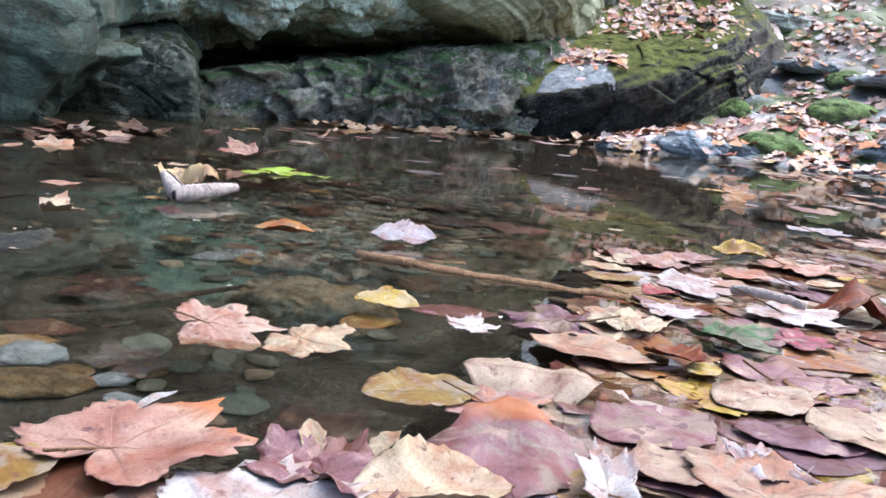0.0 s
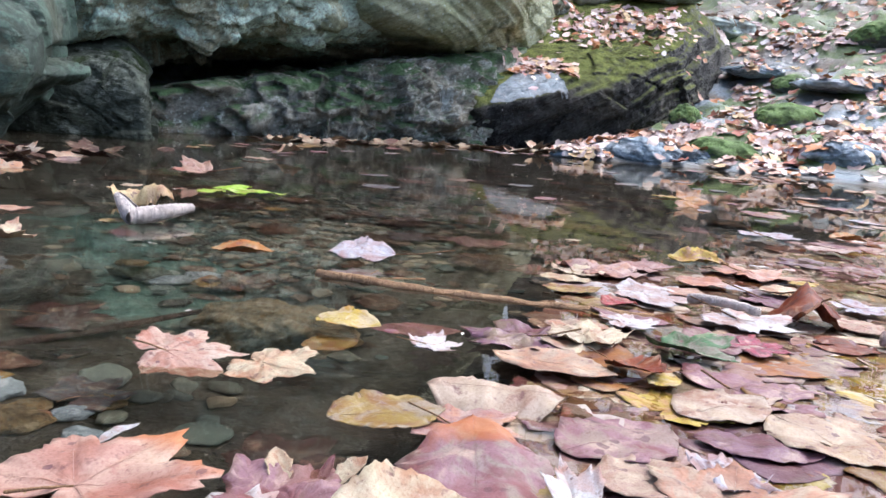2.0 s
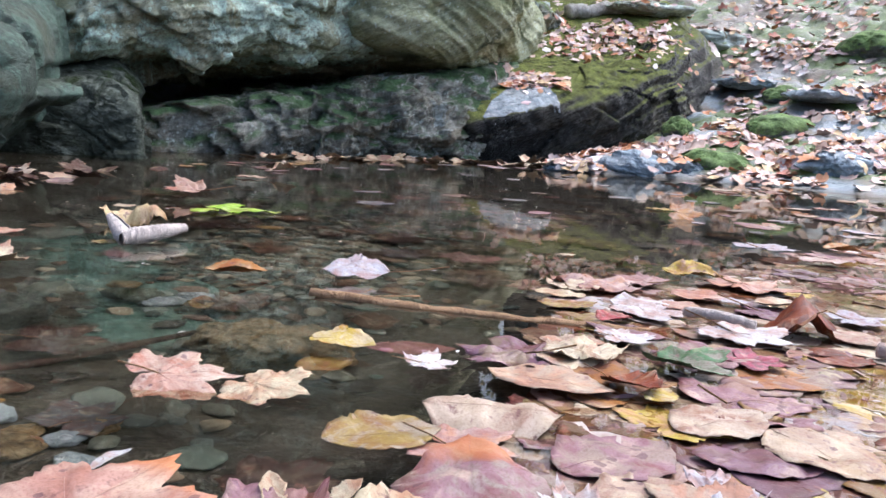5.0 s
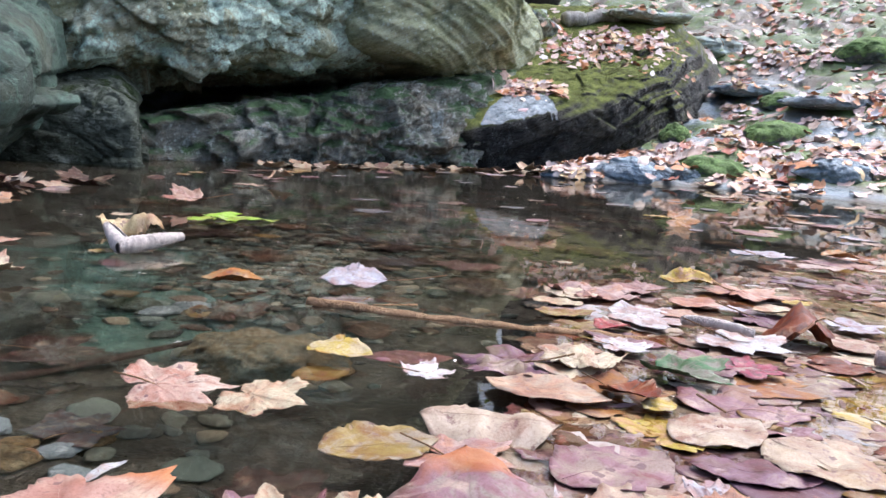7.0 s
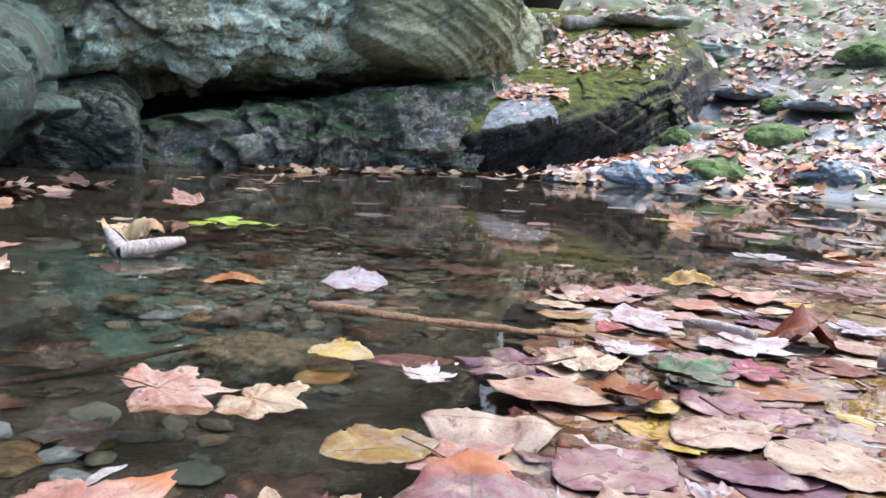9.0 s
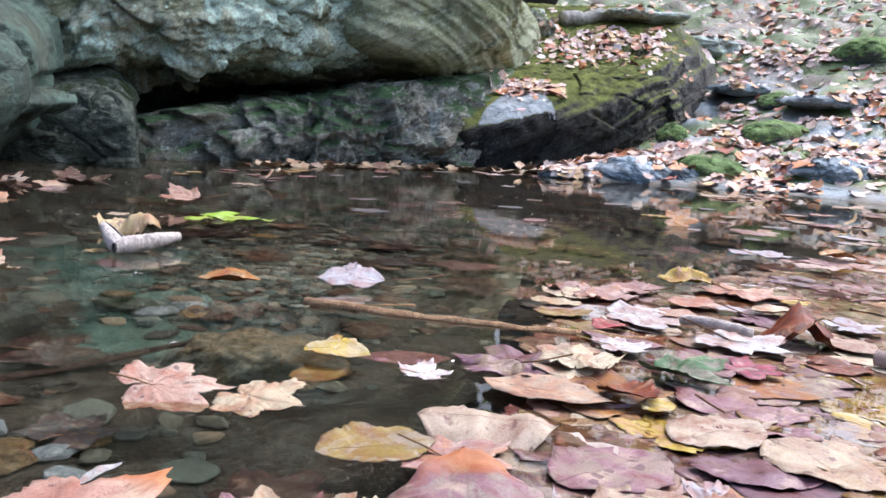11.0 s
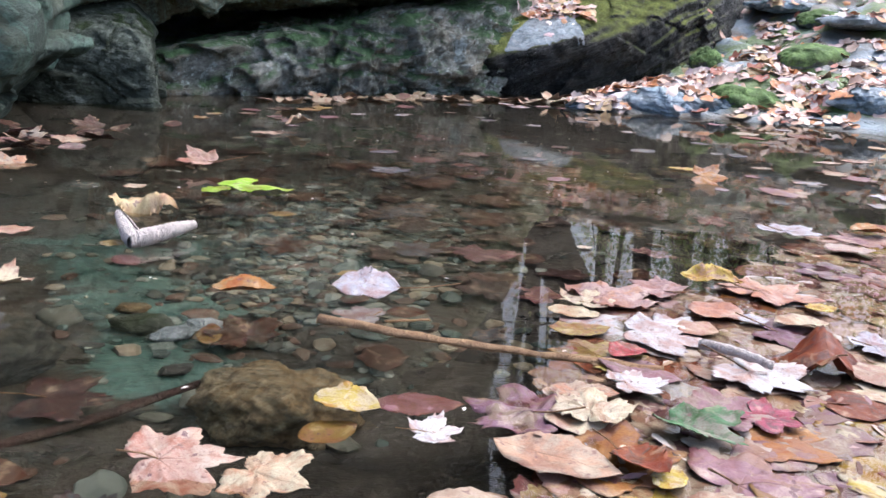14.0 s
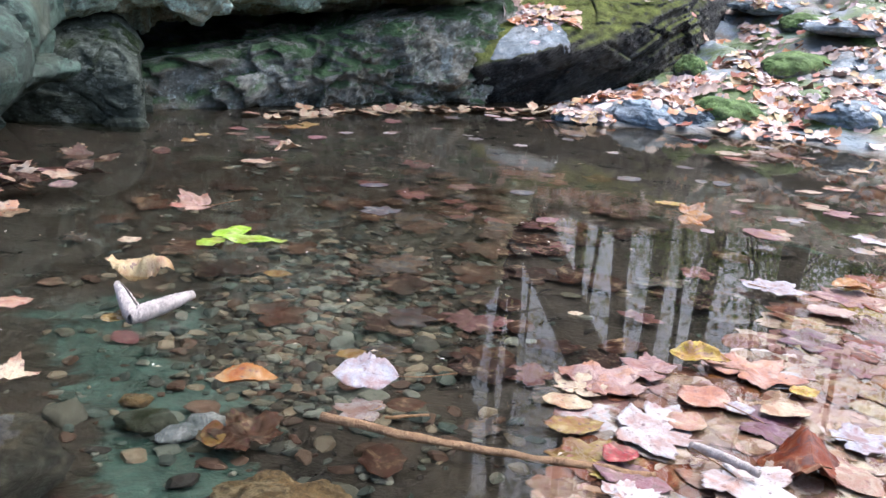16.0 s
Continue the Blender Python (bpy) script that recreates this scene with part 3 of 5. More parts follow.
small = rock("small_boulder", [
    ((-1.30, 3.55, 0.05), [(1, 0.30, 0.12, -1.075, 3.36, 0.12), (-1, -0.1, 0.1, -1.62, 3.4, 0.1), (0.12, -1, 0.18, -1.25, 3.27, 0.1), (0.05, -0.30, 1, -1.25, 3.38, 0.265),
                           (0, 1, 0, -1.36, 3.85, 0.1), (0, 0, -1, -1.36, 3.4, -0.25), (0.75, 0.1, 0.75, -1.115, 3.36, 0.225)], 64, 0.035, 0, {})],
    (M_SMALL,), "dark mottled boulder wedged below the overhang", "boulder", seed=3, strata=0.15, blocky=0.6, power=12, cells=3.5)
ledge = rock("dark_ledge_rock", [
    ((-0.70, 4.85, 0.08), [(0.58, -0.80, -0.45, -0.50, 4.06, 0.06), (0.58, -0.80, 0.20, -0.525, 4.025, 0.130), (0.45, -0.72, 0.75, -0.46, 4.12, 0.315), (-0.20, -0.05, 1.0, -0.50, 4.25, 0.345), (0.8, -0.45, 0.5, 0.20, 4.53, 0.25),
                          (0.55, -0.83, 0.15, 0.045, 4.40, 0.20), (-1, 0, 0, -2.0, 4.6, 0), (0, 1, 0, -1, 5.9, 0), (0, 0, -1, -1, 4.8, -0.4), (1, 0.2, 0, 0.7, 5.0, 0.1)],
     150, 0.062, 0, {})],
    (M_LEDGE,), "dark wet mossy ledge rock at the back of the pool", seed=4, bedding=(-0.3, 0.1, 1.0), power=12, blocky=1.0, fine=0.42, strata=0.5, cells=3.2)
slab = rock("mossy_slab_rock", [
    ((0.95, 5.85, 0.28), [(-0.04, -0.36, 1.0, 0.90, 5.10, 0.46), (0.53, -0.85, -0.38, 0.40, 4.62, 0.255), (0.38, -0.75, 0.75, 1.10, 5.06, 0.43), (0.88, -0.47, 0.16, 1.36, 5.36, 0.42),
                          (0.72, -0.60, 0.15, 1.27, 5.22, 0.30), (0.7, -0.35, 0.75, 1.60, 5.70, 0.66), (-1, -0.3, 0, 0.02, 4.9, 0.3), (0, 1, 0.1, 1.0, 7.2, 0.6), (0, 0, -1, 1, 5.7, -0.25), (-0.3, -1.0, -0.1, 0.02, 4.46, 0.15)],
     130, 0.055, 0, {})],
    (M_SLAB,), "wet slab rock coloured shade-black, with bright moss and fallen leaves on top", seed=5, bedding=(-0.4, -0.1, 1.0), power=14, strata=1.0, blocky=0.35, fine=0.25, cells=2.0, facet=0.6)


# ---- water ----
wx, wy = np.linspace(-2.6, 2.9, 56), np.linspace(-0.7, 5.3, 61)
wv = [(a, b, 0.0) for b in wy for a in wx]
wf = [(i * 56 + j, i * 56 + j + 1, (i + 1) * 56 + j + 1, (i + 1) * 56 + j) for i in range(60) for j in range(55)]
water = mesh_object("water", wv, wf, M_WATER)
water.visible_shadow = False
tagged(water, "clear still pool water reflecting rocks and trees", "water", "", "structure")


# ---- leaves ----
MAPLE_ANGLE = (0, 6, 10, 18, 26, 34, 41, 45, 52, 58, 62, 72, 84, 94, 104, 112, 122, 135, 150, 165, 180)
MAPLE_REACH = (0.73, 0.61, 0.64, 0.51, 0.42, 0.49, 0.59, 0.56, 0.67, 0.56, 0.58, 0.46, 0.38, 0.41, 0.45, 0.50, 0.41, 0.36, 0.31, 0.22, 0.07)


def maple_radius(a, rnd, skew):
    """Reach of a lobed leaf at angle a (degrees) from its stalk's joint."""
    q = abs((a + 180) % 360 - 180)
    r = float(np.interp(q + 3 * math.sin(a * 0.05 + skew), MAPLE_ANGLE, MAPLE_REACH))
    return r * (1 + 0.10 * math.sin(radians(a) * 2 + skew)) * (1 + rnd.uniform(-0.06, 0.05))


def leaf_points(kind, rnd, width=1.0, fine=True):
    """Flat leaf one unit long: points (x, y), faces."""
    pts, faces = [], []
    if kind == "oval":
        nu, nv = (26, 4) if fine else (8, 2)
        ragged, phase = rnd.uniform(0.02, 0.09), rnd.uniform(0, 6)
        for i in range(nu + 1):
            u = i / nu
            half = 0.29 * width * math.sin(math.pi * u ** 0.92) ** 0.75 + 0.004
            if fine:
                half *= 1 + 0.022 * (1 if i % 2 else -1) + rnd.uniform(-0.04, 0.03) + ragged * math.sin(i * 0.8 + phase)
            for j in range(-nv, nv + 1):
                pts.append((u - 0.5 - abs(j / nv) * 0.02, half * j / nv))
        k = 2 * nv + 1
        for i in range(nu):
            for j in range(2 * nv):
                a = i * k + j
                faces.append((a, a + k, a + k + 1, a + 1))
    else:
        na, nr = (108, 7) if fine else (30, 2)
        skew = rnd.uniform(0, 6)
        rs = [maple_radius(360 * i / na - 180, rnd, skew) for i in range(na)]
        pts.append((-0.2, 0.0))
        for q in range(1, nr + 1):
            for i in range(na):
                a = radians(360 * i / na - 180)
                r = rs[i] * (q / nr) ** 0.9
                pts.append((-0.2 + r * math.cos(a), r * math.sin(a) * width))
        for i in range(na):
            j = (i + 1) % na
            faces.append((0, 1 + i, 1 + j))
            for q in range(nr - 1):
                faces.append((1 + q * na + i, 1 + (q + 1) * na + i, 1 + (q + 1) * na + j, 1 + q * na + j))
    return pts, faces


def leaf_height(x, y, cup, bend, fold, edge, wrinkle, seed):
    """Relief of a leaf of unit length."""
    r = math.hypot(x, y)
    z = cup * y * y + bend * (x + 0.1) ** 2 + fold * abs(y) + edge * max(0.0, r - 0.3) ** 2 * (1 + 0.9 * noise.noise(Vector((x * 2.5, y * 2.5, seed * 3.7))))
    z += wrinkle * 1.5 * noise.noise(Vector((x * 4, y * 4, seed * 1.37))) + wrinkle * 0.7 * noise.noise(Vector((x * 13, y * 13, seed + 9)))
    return z


def leaf_mesh(kind, seed, width=1.0, cup=0.0, bend=0.0, fold=0.0, edge=0.3, wrinkle=0.03, fine=True, thick=0.004, skin=None):
    rnd = random.Random(seed)
    pts, faces = leaf_points(kind, rnd, width, fine)
    top = [(x, y, leaf_height(x, y, cup, bend, fold, edge, wrinkle, seed)) for x, y in pts]
    n = len(pts)
    low = [(x, y, z - thick) for x, y, z in top]
    count = {}
    for f in faces:
        for a, b in zip(f, f[1:] + f[:1]):
            count[(a, b)] = 1
    rim = [(b, a, a + n, b + n) for a, b in count if (b, a) not in count]
    allf = faces + [tuple(i + n for i in f[::-1]) for f in faces] + rim
    me = bpy.data.meshes.new("leaf_blade")
    me.from_pydata(top + low, [], allf)
    me.materials.append(skin or (M_OVAL if kind == "oval" else M_MAPLE))
    me.polygons.foreach_set("use_smooth", [True] * len(me.polygons))
    layer = me.uv_layers.new(name="UVMap")
    idx = np.empty(len(me.loops), dtype=np.int32)
    me.loops.foreach_get("vertex_index", idx)
    layer.data.foreach_set("uv", np.array(pts + pts, dtype=np.float32)[idx].ravel())
    return me


def tube(bm, points, radii, sides=6):
    """A bent, tapering rod along the points."""
    rings = []
    for i, p in enumerate(points):
        p = Vector(p)
        a = Vector(points[min(i + 1, len(points) - 1)]) - Vector(points[max(i - 1, 0)])
        q = a.to_track_quat("Z", "Y").to_matrix()
        rings.append([bm.verts.new(p + q @ Vector((radii[i] * math.cos(2 * math.pi * k / sides), radii[i] * math.sin(2 * math.pi * k / sides), 0))) for k in range(sides)])
    for a, b in zip(rings, rings[1:]):
        for k in range(sides):
            bm.faces.new((a[k], a[(k + 1) % sides], b[(k + 1) % sides], b[k]))
    bm.faces.new(rings[0][::-1])
    bm.faces.new(rings[-1])


COL = {"gold": (0.58, 0.45, 0.22), "salmon": (0.52, 0.33, 0.25), "pink": (0.44, 0.29, 0.255), "tan": (0.46, 0.35, 0.25), "cream": (0.58, 0.49, 0.32), "yellow": (0.52, 0.39, 0.05),
       "mustard": (0.318, 0.218, 0.05), "white": (0.60, 0.59, 0.585), "lavender": (0.48, 0.475, 0.52), "purple": (0.235, 0.125, 0.165), "brown": (0.12, 0.062, 0.036),
       "rust": (0.29, 0.07, 0.018), "orange": (0.423, 0.183, 0.035), "red": (0.423, 0.064, 0.071), "magenta": (0.4, 0.08, 0.13), "green": (0.099, 0.226, 0.085),
       "lime": (0.36, 0.62, 0.03), "dark": (0.06, 0.03, 0.024), "slate": (0.11, 0.125, 0.14), "mauve": (0.31, 0.165, 0.185), "sodden": (0.095, 0.042, 0.024)}
WORDS = {"gold": "golden-brown", "salmon": "salmon-pink", "mauve": "mauve-brown", "lime": "bright lime-green", "dark": "dark sodden brown", "sodden": "reddish sodden", "slate": "slate-grey", "cream": "cream-coloured", "rust": "rust-red"}
leaf_seed = [100]


def leaf(kind, colour, x, y, size, rot, z=0.004, width=1.0, cup=0.0, bend=0.0, fold=0.0, edge=0.25, wrinkle=0.03, tip=0.0, lean=0.0, stalk=0.0, where="floating on the pool", group="leaves on the pool", skin=None):
    """One leaf of its own at (x, y), its axis turned by rot, its nose raised by tip and rolled by lean degrees."""
    leaf_seed[0] += 1
    seed = leaf_seed[0]
    if kind == "maple" and not stalk and seed % 3:
        stalk = 0.25 + 0.1 * (seed % 4)
    root = new(kind + "_leaf")
    root.matrix_basis = pose(x, y, z, lean, -tip, rot) @ Matrix.Diagonal((size, size, size, 1))
    tagged(root, WORDS.get(colour, colour) + (" lobed" if kind == "maple" else " oval") + " autumn leaf " + where, "leaf", group)
    ob = new("blade", leaf_mesh(kind, seed, width, cup, bend, fold, edge, wrinkle, skin=skin))
    ob.color = (*(v * 0.73 for v in COL[colour]), 1)
    ob.parent = root

    def on_leaf(px, py, lift=0.002):
        return (px, py, leaf_height(px, py, cup, bend, fold, edge, wrinkle, seed) + lift)

    ribs = [(0, 0.66)] + ([(52, 0.52), (-52, 0.52), (112, 0.34), (-112, 0.34)] if kind == "maple" else [])
    a = -0.2 if kind == "maple" else -0.48
    for k, (ang, reach) in enumerate(ribs):
        bm = bmesh.new()
        reach = reach if kind == "maple" else 0.94
        c, s = math.cos(radians(ang)), math.sin(radians(ang)) * width
        tube(bm, [on_leaf(a + reach * q / 9 * c, reach * q / 9 * s) for q in range(10)], [0.0024 * (1 - q / 11) for q in range(10)], 5)
        rib = part("midrib" if k == 0 else "side_rib", bm, M_RIB, root)
        rib.color = ob.color
    if stalk:
        bm = bmesh.new()
        z0 = on_leaf(a, 0)[2]
        tube(bm, [(a, 0, z0), (a - stalk * 0.4, 0.03, z0 + 0.05), (a - stalk, -0.02, z0 + 0.14)], [0.009, 0.008, 0.010], 5)
        part("stalk", bm, M_TWIG, root)
    return root

# near row, close to the lens
leaf("maple", "salmon", -0.112, 0.512, 0.122, 58, 0.012, 1.1, edge=0.14, wrinkle=0.03, tip=6, lean=-2, skin=M_TIPPED)
leaf("maple", "white", -0.020, 0.445, 0.120, 20, 0.006, edge=0.4, wrinkle=0.05)
leaf("oval", "mustard", -0.190, 0.450, 0.110, 40, 0.004, 1.2)
leaf("maple", "mauve", 0.010, 0.515, 0.105, 80, 0.006, edge=0.5, wrinkle=0.08)
leaf("oval", "cream", -0.012, 0.545, 0.034, 110, 0.006, 0.9, cup=1.5, tip=24)
leaf("oval", "cream", 0.036, 0.548, 0.032, 50, 0.006, 0.9, cup=1.5, tip=24)
leaf("maple", "dark", -0.012, 0.590, 0.090, 60, -0.014)
leaf("oval", "mustard", 0.052, 0.668, 0.100, 24, 0.003, 1.35, cup=0.3)
leaf("oval", "tan", 0.140, 0.715, 0.118, -4, 0.012, 1.45, cup=-1.0, wrinkle=0.05, lean=4)
leaf("maple", "pink", 0.118, 0.648, 0.085, -20, 0.003)
leaf("oval", "mauve", 0.118, 0.562, 0.128, 92, 0.012, 1.45, cup=-0.4, edge=0.1, wrinkle=0.04, tip=9, skin=M_RIMMED)
leaf("maple", "white", 0.178, 0.525, 0.080, 95, 0.010, 0.5, edge=1.6, fold=0.5, tip=8)
leaf("oval", "cream", 0.075, 0.490, 0.100, 20, 0.006, 1.3, cup=1.2)
leaf("oval", "mauve", 0.232, 0.650, 0.115, 35, 0.004, 1.4)
leaf("oval", "tan", 0.240, 0.575, 0.085, 17, 0.006, 1.5)
leaf("oval", "tan", 0.200, 0.823, 0.128, -25, 0.007, 1.05, cup=0.25, wrinkle=0.02)
leaf("oval", "cream", 0.237, 0.922, 0.095, 30, 0.008, 1.3, cup=-0.9, edge=0.4)
leaf("maple", "purple", 0.160, 0.930, 0.120, 160, 0.003, edge=0.2, wrinkle=0.05)

leaf("maple", "white", 0.085, 0.860, 0.058, 20, 0.006, edge=0.9)
leaf("oval", "yellow", -0.010, 0.905, 0.075, -18, 0.010, 1.15, cup=0.8, wrinkle=0.03, lean=8)
leaf("oval", "mustard", -0.022, 0.862, 0.065, 38, -0.006, 1.3)
leaf("oval", "mauve", 0.062, 0.935, 0.100, 8, -0.002, 0.9)
leaf("maple", "green", 0.352, 0.900, 0.095, -38, 0.008, 0.8, fold=0.35, edge=0.3)
leaf("oval", "rust", 0.278, 0.822, 0.075, -60, 0.010, 1.2, cup=1.0, tip=10, stalk=0.5)
leaf("maple", "mauve", 0.398, 0.965, 0.095, 40, 0.006)
leaf("maple", "magenta", 0.440, 0.945, 0.070, -40, 0.007)
leaf("maple", "white", 0.468, 1.058, 0.115, -40, 0.008, edge=0.3)
leaf("oval", "rust", 0.556, 1.118, 0.110, 82, 0.036, 1.7, fold=-0.85, edge=0.1, wrinkle=0.09, tip=5, stalk=0.25)
leaf("maple", "white", 0.372, 1.178, 0.118, -20, 0.007, edge=0.4)
leaf("oval", "red", 0.312, 1.110, 0.055, 30, 0.008, 1.5, cup=0.6)
leaf("maple", "white", 0.308, 1.015, 0.070, 15, 0.007, edge=0.5)
leaf("maple", "pink", 0.330, 1.350, 0.130, 30, 0.006, edge=0.5, wrinkle=0.06)
leaf("oval", "yellow", 0.500, 1.440, 0.100, -6, 0.016, 0.9, cup=1.6, edge=0.4, wrinkle=0.06, lean=16)
leaf("maple", "salmon", 0.588, 1.430, 0.140, 35, 0.006)
leaf("oval", "salmon", 0.474, 1.310, 0.090, 36, 0.006, 1.5)
leaf("maple", "mauve", 0.388, 0.805, 0.125, 5, 0.003, edge=0.1)
leaf("oval", "tan", 0.340, 0.745, 0.105, 30, 0.004, 1.3)
leaf("oval", "purple", 0.343, 0.655, 0.100, -10, 0.004, 0.9)
leaf("oval", "tan", 0.405, 0.680, 0.110, -60, 0.006, 1.4)
leaf("maple", "lavender", 0.305, 0.595, 0.060, 15, 0.003, edge=1.0, wrinkle=0.08)
leaf("maple", "tan", 0.310, 0.545, 0.130, 20, 0.006)
leaf("oval", "lavender", 0.517, 1.276, 0.045, -8, 0.007, 1.6)
leaf("oval", "cream", 0.585, 1.272, 0.085, 10, 0.008, 1.0, cup=0.8)
leaf("oval", "mustard", 0.262, 1.190, 0.085, 10, 0.006, 1.1)
leaf("oval", "tan", 0.245, 0.985, 0.080, 2, 0.006, 1.0)
leaf("maple", "lavender", 0.665, 1.200, 0.085, 20, 0.008)
leaf("oval", "tan", 0.610, 1.090, 0.085, -70, 0.007, 1.2)
leaf("maple", "lavender", 0.765, 1.860, 0.120, 30, 0.012, edge=0.3, stalk=0.5)
leaf("oval", "orange", 0.945, 1.900, 0.085, 0, 0.012, 1.2, cup=1.1)
leaf("oval", "pink", 0.840, 1.740, 0.095, -12, 0.008, 1.3)
leaf("maple", "purple", 0.560, 1.230, 0.110, -30, 0.002)
leaf("oval", "mauve", 0.320, 1.065, 0.105, -28, 0.003, 1.0)
leaf("oval", "yellow", 0.640, 1.350, 0.050, 10, 0.008, 1.4)

# curled edges that stand up out of the drift
leaf("maple", "cream", 0.285, 1.320, 0.085, 70, 0.007, edge=0.5)
leaf("maple", "pink", 0.400, 1.405, 0.095, 140, 0.006, edge=0.4)
leaf("oval", "cream", 0.262, 1.262, 0.075, -12, 0.005, 1.2)
leaf("oval", "salmon", 0.425, 1.225, 0.070, 50, 0.006, 1.4)
leaf("oval", "yellow", 0.300, 0.800, 0.050, 60, 0.007, 1.1)
leaf("maple", "cream", 0.245, 0.935, 0.085, 75, 0.012, edge=0.4, wrinkle=0.06)
leaf("oval", "white", -0.130, 0.578, 0.032, 40, 0.006, 0.7, cup=1.6, tip=14)

# out on the open water
leaf("maple", "salmon", -0.140, 0.772, 0.098, 15, 0.006, edge=0.14, wrinkle=0.035, lean=9)
leaf("maple", "cream", -0.056, 0.752, 0.076, -22, 0.006, edge=0.15, wrinkle=0.04, lean=9)
leaf("oval", "lavender", -0.040, 1.285, 0.100, 178, 0.016, 1.5, cup=0.25, edge=0.10, wrinkle=0.045, lean=-12, stalk=0.9)
leaf("maple", "lavender", -0.040, 1.205, 0.075, 175, -0.004)
leaf("oval", "brown", 0.028, 1.232, 0.060, 15, -0.006, 1.3)
leaf("oval", "orange", -0.206, 1.256, 0.090, 10, 0.008, 1.1, cup=1.2, edge=0.5)
leaf("oval", "mustard", -0.259, 1.760, 0.058, 5, -0.004, 1.3)
leaf("oval", "mustard", -0.070, 1.394, 0.052, 28, -0.003, 1.2)
leaf("oval", "gold", -0.515, 1.705, 0.128, 6, 0.024, 1.0, cup=-2.4, edge=0.1, wrinkle=0.12, lean=5)
leaf("oval", "cream", -0.600, 1.885, 0.050, 30, 0.008, 1.5)
leaf("oval", "mustard", -0.480, 1.470, 0.045, 70, 0.000, 1.6)
leaf("oval", "lime", -0.412, 2.012, 0.115, 58, 0.005, 1.0)
leaf("oval", "lime", -0.350, 1.962, 0.145, 6, 0.005, 0.62)
leaf("oval", "lime", -0.437, 1.925, 0.080, 60, 0.005, 1.1)
leaf("maple", "salmon", -0.545, 2.150, 0.105, 200, 0.020, 0.8, edge=0.9, fold=0.3, lean=-18, stalk=0.9)
leaf("maple", "cream", -0.512, 1.195, 0.062, 40, 0.012, edge=1.0, fold=0.5)
leaf("oval", "salmon", -0.665, 1.500, 0.070, 25, 0.004, 1.3)
leaf("maple", "orange", 0.746, 2.442, 0.100, -6, 0.014, 1.0, edge=0.5, lean=24)
leaf("oval", "cream", -0.455, 2.930, 0.090, 20, 0.025, 1.2, cup=2.2, tip=10)
leaf("oval", "tan", -0.530, 2.790, 0.100, 10, 0.005, 0.9)
leaf("oval", "yellow", 0.720, 2.620, 0.090, -4, 0.004, 0.9)
leaf("maple", "cream", -0.610, 3.560, 0.110, 30, 0.014, edge=1.0, fold=0.3)
leaf("maple", "cream", 0.480, 4.330, 0.120, 50, 0.022, edge=1.0, fold=0.5)
leaf("oval", "cream", 0.320, 1.640, 0.030, 5, 0.003, 1.3)


def rolled_leaf():
    """The pale leaf rolled into two tubes that meet in a V."""
    ob = new("rolled_leaf", None)
    ob.matrix_basis = pose(-0.438, 1.447, 0.0)
    tagged(ob, "pale grey leaf rolled into a V, floating on the pool", "leaf", "leaves on the pool")
    for name, a, b, r0, r1 in (("long_roll", (-0.008, -0.004, 0.012), (0.066, 0.105, 0.020), 0.0155, 0.0165), ("short_roll", (0.002, -0.004, 0.012), (-0.062, 0.095, 0.034), 0.0160, 0.012)):
        verts, faces, uvs = [], [], []
        va, vb = Vector(a), Vector(b)
        q = (vb - va).to_track_quat("Z", "Y").to_matrix()
        nl, ns = 30, 22
        for i in range(nl + 1):
            u = i / nl
            for k in range(ns + 1):
                w = k / ns
                ang = w * 2 * math.pi * 1.25
                rib = 1 + 0.07 * math.sin(u * 74 + ang * 1.5) + 0.06 * noise.noise(Vector((u * 6, w * 6, r0 * 100)))
                r = (r0 + (r1 - r0) * u) * rib * (1 - 0.30 * w) * (1.12 - 0.55 * u ** 2.5) * (0.75 + 0.25 * min(1.0, u * 6))
                edge = 0.012 * math.sin(w * 9) * (1 if i == nl else 0)
                verts.append(va + (vb - va) * (u + edge) + q @ Vector((r * math.cos(ang + 2.2), r * math.sin(ang + 2.2), 0)))
                uvs.append((u - 0.5, (w - 0.5) * 0.6))
        for i in range(nl):
            for k in range(ns):
                c = i * (ns + 1) + k
                faces.append((c, c + 1, c + ns + 2, c + ns + 1))
        mesh_object(name, verts, faces, M_ROLL, ob, uvs)
    return ob


rolled_leaf()

# ---- the drift of leaves by the near bank: many lying over one another ----
BLANKS = {k: [leaf_mesh(k, 900 + i, random.uniform(0.9, 1.5) if k == "oval" else random.uniform(0.85, 1.1), cup=random.uniform(-0.05, 0.09), edge=random.uniform(0.0, 0.12),
                        wrinkle=random.uniform(0.006, 0.018), thick=0.003) for i in range(12)] for k in ("oval", "maple")}
DRIFT_COLOURS = ["pink", "salmon", "tan", "mauve", "cream", "tan", "pink", "cream", "mauve", "purple", "lavender", "tan", "rust", "white", "mustard", "orange", "rust", "mauve", "yellow", "tan"]


def loose_leaf(name, rnd, x, y, z, size, colours, tilt, where, group):
    k = rnd.choice(("oval", "maple", "maple") if name == "sunken_leaf" else ("oval", "maple"))
    c = rnd.choice(colours)
    ob = new(name, rnd.choice(BLANKS[k]))
    j = rnd.uniform(0.46, 0.75)
    ob.color = (*(v * j for v in COL[c]), 1)
    ob.matrix_basis = pose(x, y, z, rnd.gauss(0, tilt), rnd.gauss(0, tilt), rnd.uniform(0, 360)) @ Matrix.Diagonal((size, size, size, 1))
    return tagged(ob, WORDS.get(c, c) + (" lobed" if k == "maple" else " oval") + " leaf " + where, "leaf", group)


